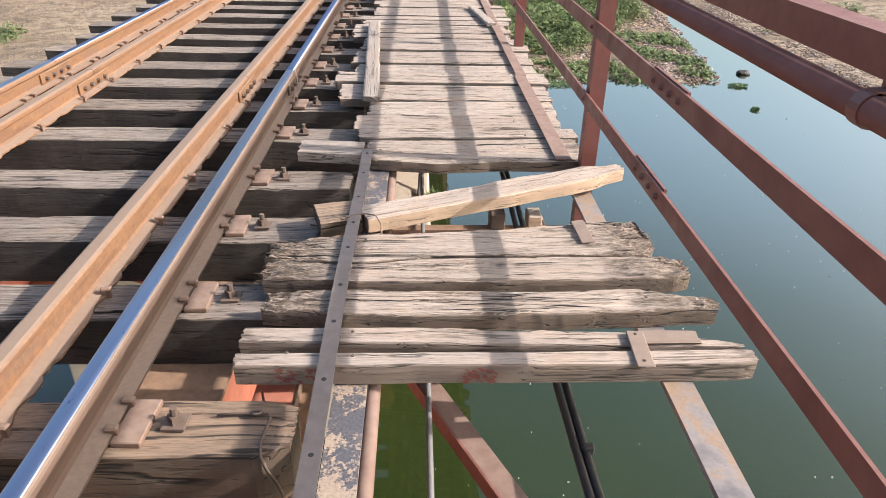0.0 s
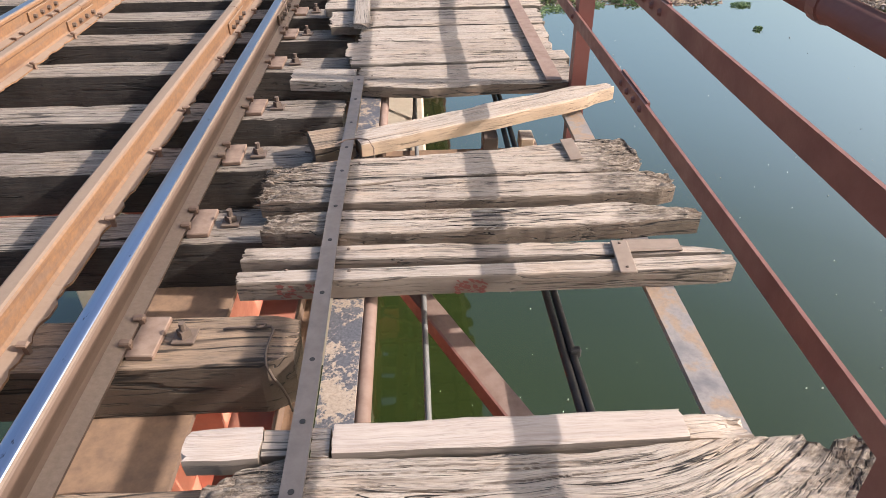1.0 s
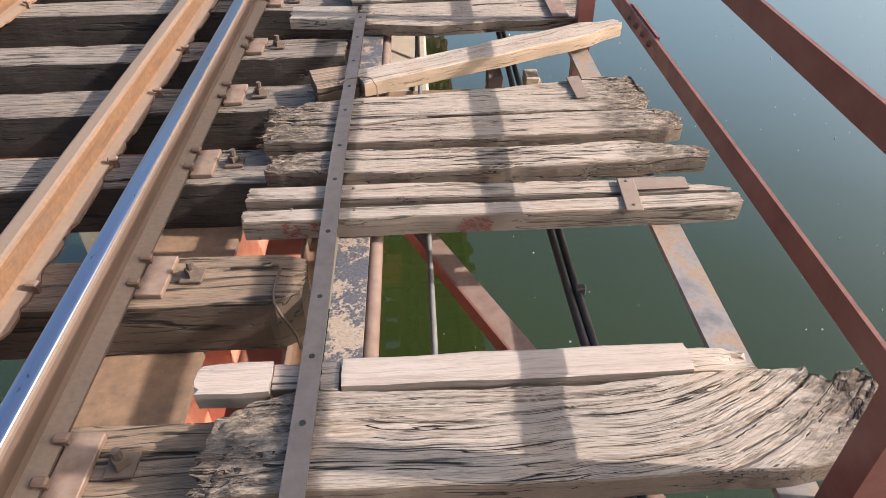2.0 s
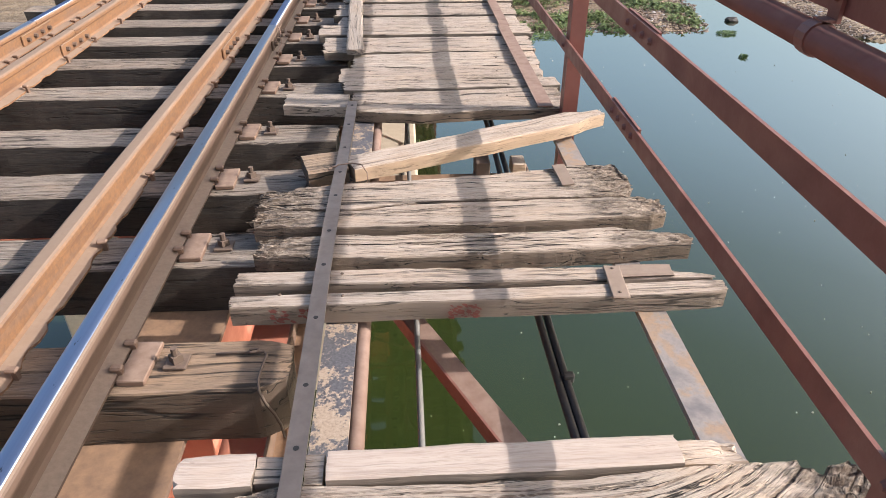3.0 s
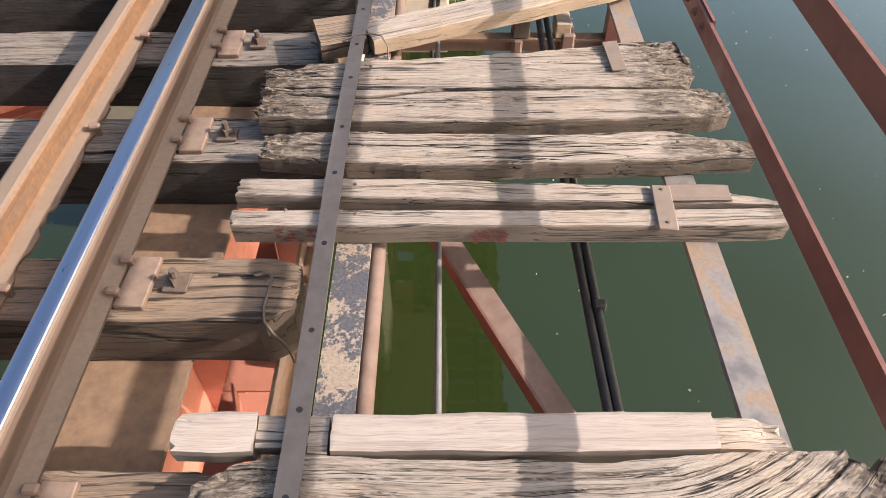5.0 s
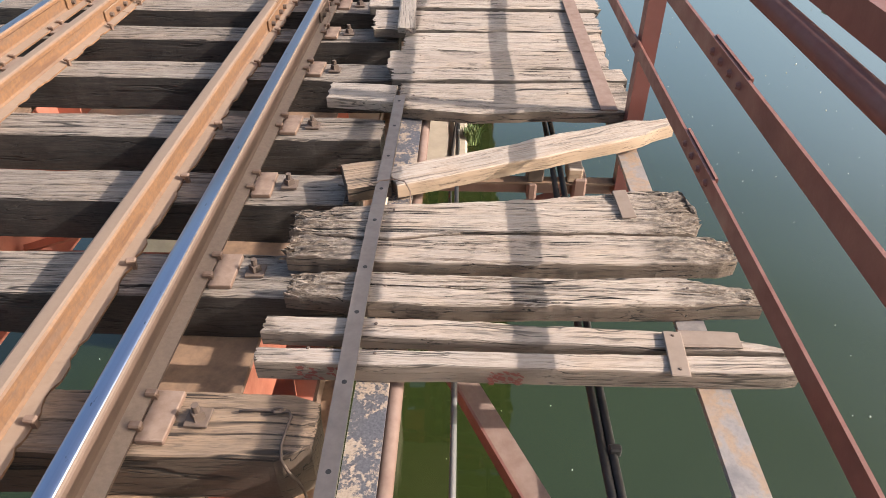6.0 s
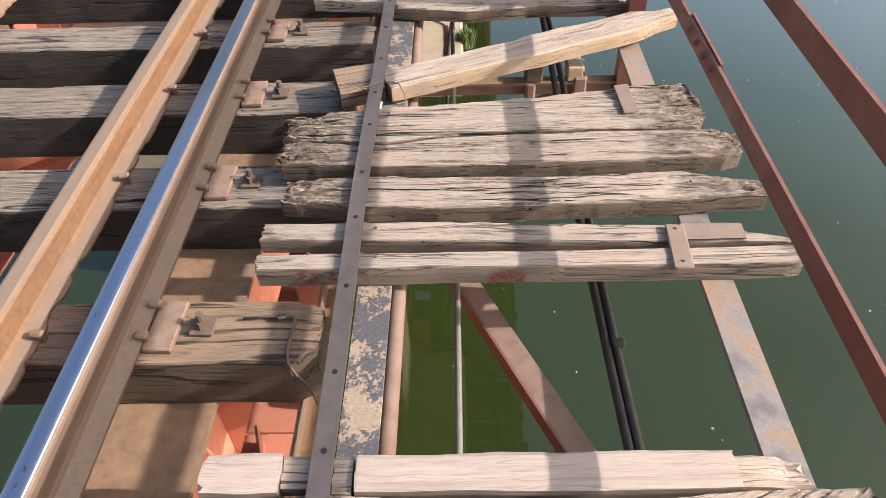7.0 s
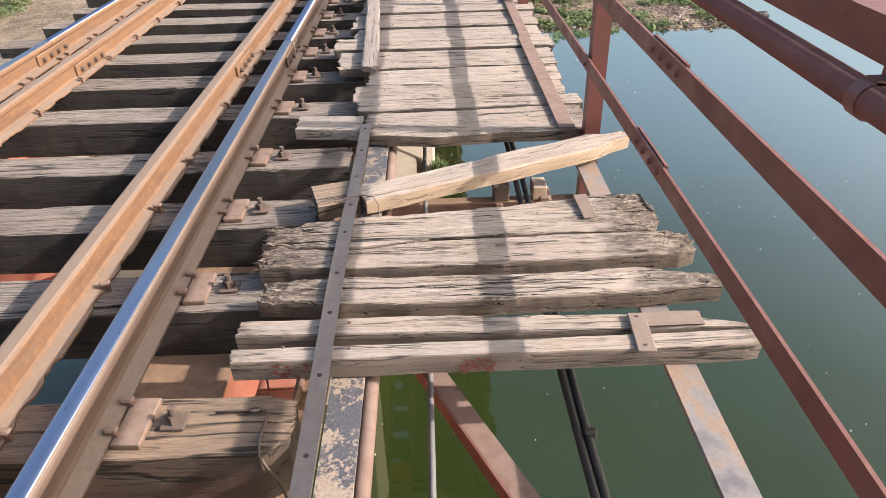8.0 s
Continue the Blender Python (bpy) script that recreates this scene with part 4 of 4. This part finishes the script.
def chips():
    """Flaked red paint left on the side and end of the square batten."""
    rnd = random.Random(4)
    for x0, x1, label in ((-0.50, -0.36, "patch of flaked red paint on a batten"), (0.055, 0.15, "patch of flaked red paint on a batten")):
        bm = bmesh.new()
        for i in range(46):
            x, z = rnd.uniform(x0, x1), -0.062 + rnd.random() * 0.05
            s = rnd.uniform(0.004, 0.011)
            vs = [bm.verts.new((x + s * math.cos(k * 1.05 + rnd.random()), 1.5955 - rnd.random() * 0.001, z + 0.6 * s * math.sin(k * 1.05))) for k in range(6)]
            bm.faces.new(vs)
        o = part("paint_flakes", bm, M["chip_paint"])
        tagged(o, label, "paint flakes", kind="stuff")


chips()


def wire(points, r, name, label, mat="bolt"):
    o = part(name, tube(points, r, 6), M[mat], smooth=True)
    return tagged(o, label, "wire", "tie wires")


wire([(-0.372, 2.53, 0.03), (-0.36, 2.545, 0.034), (-0.30, 2.555, 0.036), (-0.26, 2.54, 0.036), (-0.235, 2.50, 0.015), (-0.235, 2.47, -0.03), (-0.25, 2.45, -0.065)], 0.0028, "tie_wire", "rusty wire tied round the strap and plank", "spike")
wire([(-0.385, 2.52, 0.028), (-0.40, 2.53, 0.02), (-0.395, 2.545, 0.02), (-0.37, 2.54, 0.03)], 0.0026, "tie_wire", "rusty wire tied round the strap and plank", "spike")
# wire round the end of the near sleeper
wire([(-0.66, 1.500, -0.098), (-0.60, 1.508, -0.100), (-0.565, 1.503, -0.096), (-0.545, 1.496, -0.094), (-0.515, 1.500, -0.094), (-0.505, 1.485, -0.096), (-0.512, 1.44, -0.100), (-0.515, 1.39, -0.102), (-0.508, 1.352, -0.113), (-0.495, 1.348, -0.16), (-0.475, 1.352, -0.21), (-0.462, 1.35, -0.25), (-0.455, 1.345, -0.30)], 0.0045, "sleeper_wire", "rusty wire bound round a sleeper end")
wire([(-0.56, 1.497, -0.088), (-0.55, 1.487, -0.085), (-0.535, 1.491, -0.085), (-0.53, 1.503, -0.088), (-0.545, 1.510, -0.09), (-0.56, 1.503, -0.088)], 0.004, "sleeper_wire", "rusty wire bound round a sleeper end")
wire([(-0.56, 2.72, -0.10), (-0.53, 2.70, -0.094), (-0.515, 2.66, -0.096), (-0.52, 2.60, -0.10), (-0.525, 2.565, -0.12), (-0.52, 2.56, -0.19)], 0.0045, "sleeper_wire", "rusty wire bound round a sleeper end")
wire([(-0.955, 4.83, 0.055), (-0.945, 4.80, 0.052), (-0.92, 4.72, 0.03), (-0.90, 4.62, -0.02), (-0.915, 4.52, -0.06), (-0.935, 4.45, -0.07)], 0.0035, "rail_wire", "thin wire hanging from the rail joint", "spike")


def nails():
    """Nail heads sunk in the boards over the two stringers."""
    rnd = random.Random(9)
    first = None
    spots = [(-0.29, 2.39), (0.71, 2.44), (-0.28, 2.17), (0.7, 2.17), (-0.28, 1.95), (0.71, 1.97), (-0.29, 1.77), (-0.28, 1.645), (-0.48, 1.66),]
    for a, b in list(zip(DECK_EDGES, DECK_EDGES[1:]))[:14]:
        spots += [(-0.28 + rnd.uniform(-0.02, 0.02), (a + b) / 2 + rnd.uniform(-0.05, 0.05)), (0.5 + rnd.uniform(-0.02, 0.02), (a + b) / 2 + rnd.uniform(-0.05, 0.05))]
    for x, y in spots:
        m = pose(x, y, 0.012 if 0.9 < y < 1.05 else 0.001, 0, 0, rnd.uniform(0, 90))
        if first is None:
            first = tagged(part("nail_head", domed(0.0065, 0.0035), M["bolt"]), "dark nail head in a walkway plank", "nail", "plank nails")
            first.matrix_world = m
        else:
            copy_thing(first, m)


nails()


# ---- banks: plants, litter, stones, trees ----
def clump_mesh(verts, faces, x, y, z, rnd, h, n, spread, w):
    for _ in range(n):
        a = rnd.uniform(0, 6.283)
        r = spread * math.sqrt(rnd.random())
        bx, by = x + r * math.cos(a), y + r * math.sin(a)
        lean = rnd.uniform(0.1, 0.6) * h
        b = rnd.uniform(0, 6.283)
        hh = h * rnd.uniform(0.5, 1.15)
        dx, dy = lean * math.cos(b), lean * math.sin(b)
        px, py = w * math.sin(b), -w * math.cos(b)
        i = len(verts)
        verts += [(bx - px, by - py, z - 0.03), (bx + px, by + py, z - 0.03), (bx + dx * 0.4 + px, by + dy * 0.4 + py, z + hh * 0.6), (bx + dx * 0.4 - px, by + dy * 0.4 - py, z + hh * 0.6), (bx + dx, by + dy, z + hh)]
        faces += [(i, i + 1, i + 2, i + 3), (i + 3, i + 2, i + 4)]


def grass(name, spots, material, label, seed):
    rnd = random.Random(seed)
    v, f = [], []
    for x, y, h, n, spread in spots:
        clump_mesh(v, f, x, y, max(ground_z(x, y), WATER_Z - 0.02), rnd, h, n, spread, 0.005 + 0.008 * h)
    o = raw(name, v, f, material)
    return tagged(o, label, "grass", kind="stuff")


def bushes(name, spots, material, label, seed):
    """Low leafy growth: many small leaves heaped in uneven clumps, one mesh."""
    rnd = random.Random(seed)
    v, f = [], []
    for x, y, r, h, n in spots:
        z = ground_z(x, y)
        for _ in range(n):
            a, q = rnd.uniform(0, 6.283), math.sqrt(rnd.random())
            u = rnd.random() ** 0.7
            cx, cy = x + r * q * math.cos(a), y + r * q * math.sin(a)
            cz = z + h * u * (1 - 0.6 * q * q) + 0.02
            s, t, k = rnd.uniform(0.03, 0.085), rnd.uniform(0, 6.283), rnd.uniform(-0.6, 0.9)
            dx, dy = s * math.cos(t), s * math.sin(t)
            i = len(v)
            v += [(cx - dx, cy - dy, cz - k * s), (cx + 0.4 * dy, cy - 0.4 * dx, cz), (cx + dx, cy + dy, cz + k * s), (cx - 0.4 * dy, cy + 0.4 * dx, cz + 0.2 * s)]
            f.append((i, i + 1, i + 2, i + 3))
    return tagged(raw(name, v, f, material), label, "undergrowth", kind="stuff")


rnd = random.Random(21)
green, far_green, dry, blades = [], [], [], []
for _ in range(420):
    x, y = rnd.uniform(1.2, 8.2), rnd.uniform(20.8, 38)
    if x - 3.4 < (y - 20.0) * 0.75 and land(x, y) > 0.4:
        green.append((x, y, rnd.uniform(0.3, 0.75), rnd.uniform(0.3, 0.95), 300))
        blades.append((x, y, rnd.uniform(0.3, 0.7), 5, 0.5))
for _ in range(1700):
    x, y = rnd.uniform(9.5, 46), rnd.uniform(31, 62)
    if noise.noise((x * 0.09, y * 0.16, 4.0)) + (y - 37.5) * 0.09 > 0.0:
        far_green.append((x, y, rnd.uniform(0.4, 1.0), rnd.uniform(0.12, 0.38), 120))
        blades.append((x, y, rnd.uniform(0.2, 0.4), 3, 0.9))
for _ in range(60):
    x, y = rnd.uniform(12, 22), rnd.uniform(23, 33)
    if noise.noise((x * 0.2, y * 0.2, 14.0)) > 0.1:
        far_green.append((x, y, rnd.uniform(0.3, 0.7), rnd.uniform(0.2, 0.45), 120))
for _ in range(60):
    green.append((rnd.uniform(-15.8, -12.2), rnd.uniform(18.3, 22.0), rnd.uniform(0.2, 0.45), rnd.uniform(0.15, 0.5), 110))
for _ in range(260):
    dry.append((rnd.uniform(-40, -4), rnd.uniform(19, 60), rnd.uniform(0.05, 0.18), 12, 0.3))
for _ in range(200):
    dry.append((rnd.uniform(10, 40), rnd.uniform(22, 50), rnd.uniform(0.08, 0.25), 12, 0.4))
for _ in range(900):
    x, y = rnd.uniform(2.2, 8.6), rnd.uniform(17.6, 24)
    if 0.0 < land(x, y) < 5 and noise.noise((x * 0.8, y * 0.8, 3.0)) + 0.25 * (1.2 - land(x, y)) > 0.0:
        green.append((x, y, rnd.uniform(0.08, 0.25), rnd.uniform(0.04, 0.16), 26))
bushes("bank_undergrowth", green, M["grass"], "leafy green undergrowth along the near bank", 1)
bushes("far_undergrowth", far_green, M["grass"], "green scrub spread over the far flats", 2)
grass("grass_blades", blades, M["grass"], "long green grass standing among the scrub", 4)
grass("dry_grass", dry, M["dry_grass"], "short dry grass on the bare soil", 3)


def scatter(name, spots, material, label, category, seed, flat=0.4):
    """Many small uneven lumps in one mesh."""
    rnd = random.Random(seed)
    v, f = [], []
    for x, y, z, s in spots:
        i = len(v)
        a0 = rnd.uniform(0, 6.28)
        k = 5
        ex, ey = s * rnd.uniform(0.5, 1.3), s * rnd.uniform(0.4, 1.0)
        for j in range(k):
            a = a0 + 6.283 * j / k
            v.append((x + ex * math.cos(a) * rnd.uniform(0.7, 1.1), y + ey * math.sin(a) * rnd.uniform(0.7, 1.1), z - 0.02))
        for j in range(k):
            a = a0 + 6.283 * j / k
            v.append((x + 0.6 * ex * math.cos(a), y + 0.6 * ey * math.sin(a), z + s * flat * rnd.uniform(0.5, 1.4)))
        f += [(i + j, i + (j + 1) % k, i + k + (j + 1) % k, i + k + j) for j in range(k)]
        f.append(tuple(i + k + j for j in range(k)))
    return tagged(raw(name, v, f, material), label, category, kind="stuff")


spots = []
for _ in range(85000):
    x, y = rnd.uniform(0.5, 24), rnd.uniform(16.8, 34)
    s = land(x, y)
    if s < -0.25 or s > 7.5 or rnd.random() < max(0.0, (s - 2.2) / (5.5 if x < 9 else 1.6)):
        continue
    if noise.noise((x * 0.7, y * 0.7, 8.0)) < -0.3 and s > 0.5:
        continue
    spots.append((x, y, max(ground_z(x, y), WATER_Z), 0.018 + 0.075 * rnd.random() ** 2.5))
scatter("shore_litter", spots, M["litter"], "brown washed-up litter and debris along the shore", "litter", 5, 0.22)
spots = [(x, y, ground_z(x, y), 0.03 + 0.12 * rnd.random() ** 4) for x, y in [(rnd.uniform(-34, -3), rnd.uniform(17.5, 48)) for _ in range(16000)] if noise.noise((x * 0.12, y * 0.2, 2.0)) > -0.05]
scatter("bank_stones", spots, M["stone"], "pale broken stones scattered on the dry bank", "stones", 6, 0.6)
spots = [(rnd.uniform(-6, 9), rnd.uniform(-1, 16), WATER_Z + 0.012, 0.005 + 0.011 * rnd.random() ** 4) for _ in range(380)]
scatter("water_flecks", spots, M["flake"], "tiny pale flecks floating on the water", "flecks", 7, 0.2)


def weed_patch(x, y, r, n, seed):
    rnd = random.Random(seed)
    v, f = [], []
    for _ in range(n):
        a, d = rnd.uniform(0, 6.283), r * math.sqrt(rnd.random())
        cx, cy = x + 1.5 * d * math.cos(a), y + 0.8 * d * math.sin(a)
        s, t, z = rnd.uniform(0.014, 0.038), rnd.uniform(0, 6.28), WATER_Z + rnd.uniform(0.005, 0.07)
        i = len(v)
        v += [(cx + s * math.cos(t + k * 1.2566), cy + s * math.sin(t + k * 1.2566), z + 0.02 * math.sin(k * 2 + t)) for k in range(5)]
        f.append((i, i + 1, i + 2, i + 3, i + 4))
    return tagged(raw("floating_weed", v, f, M["weed"]), "patch of green weed floating on the water", "water weed", "floating weed")


for k, (x, y, r, n) in enumerate([(8.39, 17.68, 0.17, 170), (7.93, 15.6, 0.07, 50), (3.63, 17.7, 0.35, 260), (4.6, 18.0, 0.22, 150), (5.6, 18.05, 0.2, 150), (6.5, 18.35, 0.28, 260), (7.2, 18.6, 0.16, 120), (2.9, 17.3, 0.25, 150)]):
    weed_patch(x, y, r, n, 40 + k)
bm = bmesh.new()
bmesh.ops.create_icosphere(bm, subdivisions=2, radius=0.16)
for v in bm.verts:
    v.co = Vector((v.co.x * 1.2, v.co.y, v.co.z * 0.55)) * (1 + 0.35 * noise.noise(v.co * 9))
tagged(part("floating_lump", bm, M["cable"]), "dark lump of debris floating in the pond", "debris").location = (9.1, 19.0, WATER_Z + 0.03)


def pier_plant():
    rnd = random.Random(3)
    v, f = [], []
    clump_mesh(v, f, 0.03, 4.42, -0.78, rnd, 0.10, 110, 0.055, 0.004)
    o = raw("pier_plant", v, f, M["grass"])
    tagged(o, "small green weed growing out of the pier edge", "plant")


pier_plant()


def tree(x, y, h, seed):
    rnd = random.Random(seed)
    z = ground_z(x, y)
    t = empty("tree", pose(x, y, z - 0.1))
    bm = bmesh.new()
    tips = []
    pts = [Vector((0, 0, 0))]
    for k in range(6):
        pts.append(pts[-1] + Vector((rnd.uniform(-0.12, 0.12), rnd.uniform(-0.12, 0.12), h * 0.1)))
    for k, (a, b) in enumerate(zip(pts, pts[1:])):
        rod(bm, a, b, 0.16 - 0.016 * k, 8, 0.145 - 0.016 * k)
    for k in range(9):
        a = pts[3 + k % 4]
        ang = k * 0.7 + rnd.random()
        b = a + Vector((math.cos(ang) * h * 0.25, math.sin(ang) * h * 0.25, h * rnd.uniform(0.08, 0.3)))
        rod(bm, a, b, 0.05, 6, 0.02)
        tips += [b, (a + b) / 2 + Vector((0, 0, 0.2))]
    part("trunk", bm, M["bark"], t)
    v, f = [], []
    for tip in tips + [pts[-1]]:
        for _ in range(170):
            c = tip + Vector((rnd.gauss(0, 0.42), rnd.gauss(0, 0.42), rnd.gauss(0, 0.32)))
            s, q = rnd.uniform(0.05, 0.1), Euler((rnd.uniform(0, 6), rnd.uniform(0, 6), rnd.uniform(0, 6))).to_matrix()
            i = len(v)
            v += [tuple(c + q @ Vector(p)) for p in ((-s, 0, 0), (0, -0.5 * s, 0), (s, 0, 0), (0, 0.5 * s, 0))]
            f.append((i, i + 1, i + 2, i + 3))
    raw("crown", v, f, M["leaf"], t)
    tagged(t, "small leafy tree on the dry bank", "tree", "bank trees")


for k, (x, y, h) in enumerate([(-21.2, 35.0, 4.4), (-18.6, 40.0, 4.0), (-17.0, 40.5, 4.2), (-23.5, 37.5, 4.5), (-14.8, 44.0, 4.3), (-11.0, 47.0, 4.0)]):
    tree(x, y, h, 70 + k)


def stake(x, y, h, lean):
    o = part("stake", rod(bmesh.new(), (0, 0, -0.1), (lean, 0, h), 0.045, 6, 0.03), M["bark"])
    o.location = (x, y, ground_z(x, y))
    tagged(o, "short wooden stake standing in the dry bank", "stake", "bank stakes")


for x, y, h, l in ((-12.5, 27.5, 0.45, 0.03), (-15.0, 27.0, 0.5, -0.04), (-17.5, 25.6, 0.45, 0.05), (-8.5, 33.0, 0.6, 0.0)):
    stake(x, y, h, l)


wire([(-0.055, 5.05, -0.42), (-0.06, 4.85, -0.56), (-0.075, 4.6, -0.735), (-0.09, 4.35, -0.75), (-0.10, 4.1, -0.752), (-0.105, 3.985, -0.765), (-0.105, 3.96, -1.1)], 0.011, "hanging_cable", "black cable lying over the pier ledge", "cable")
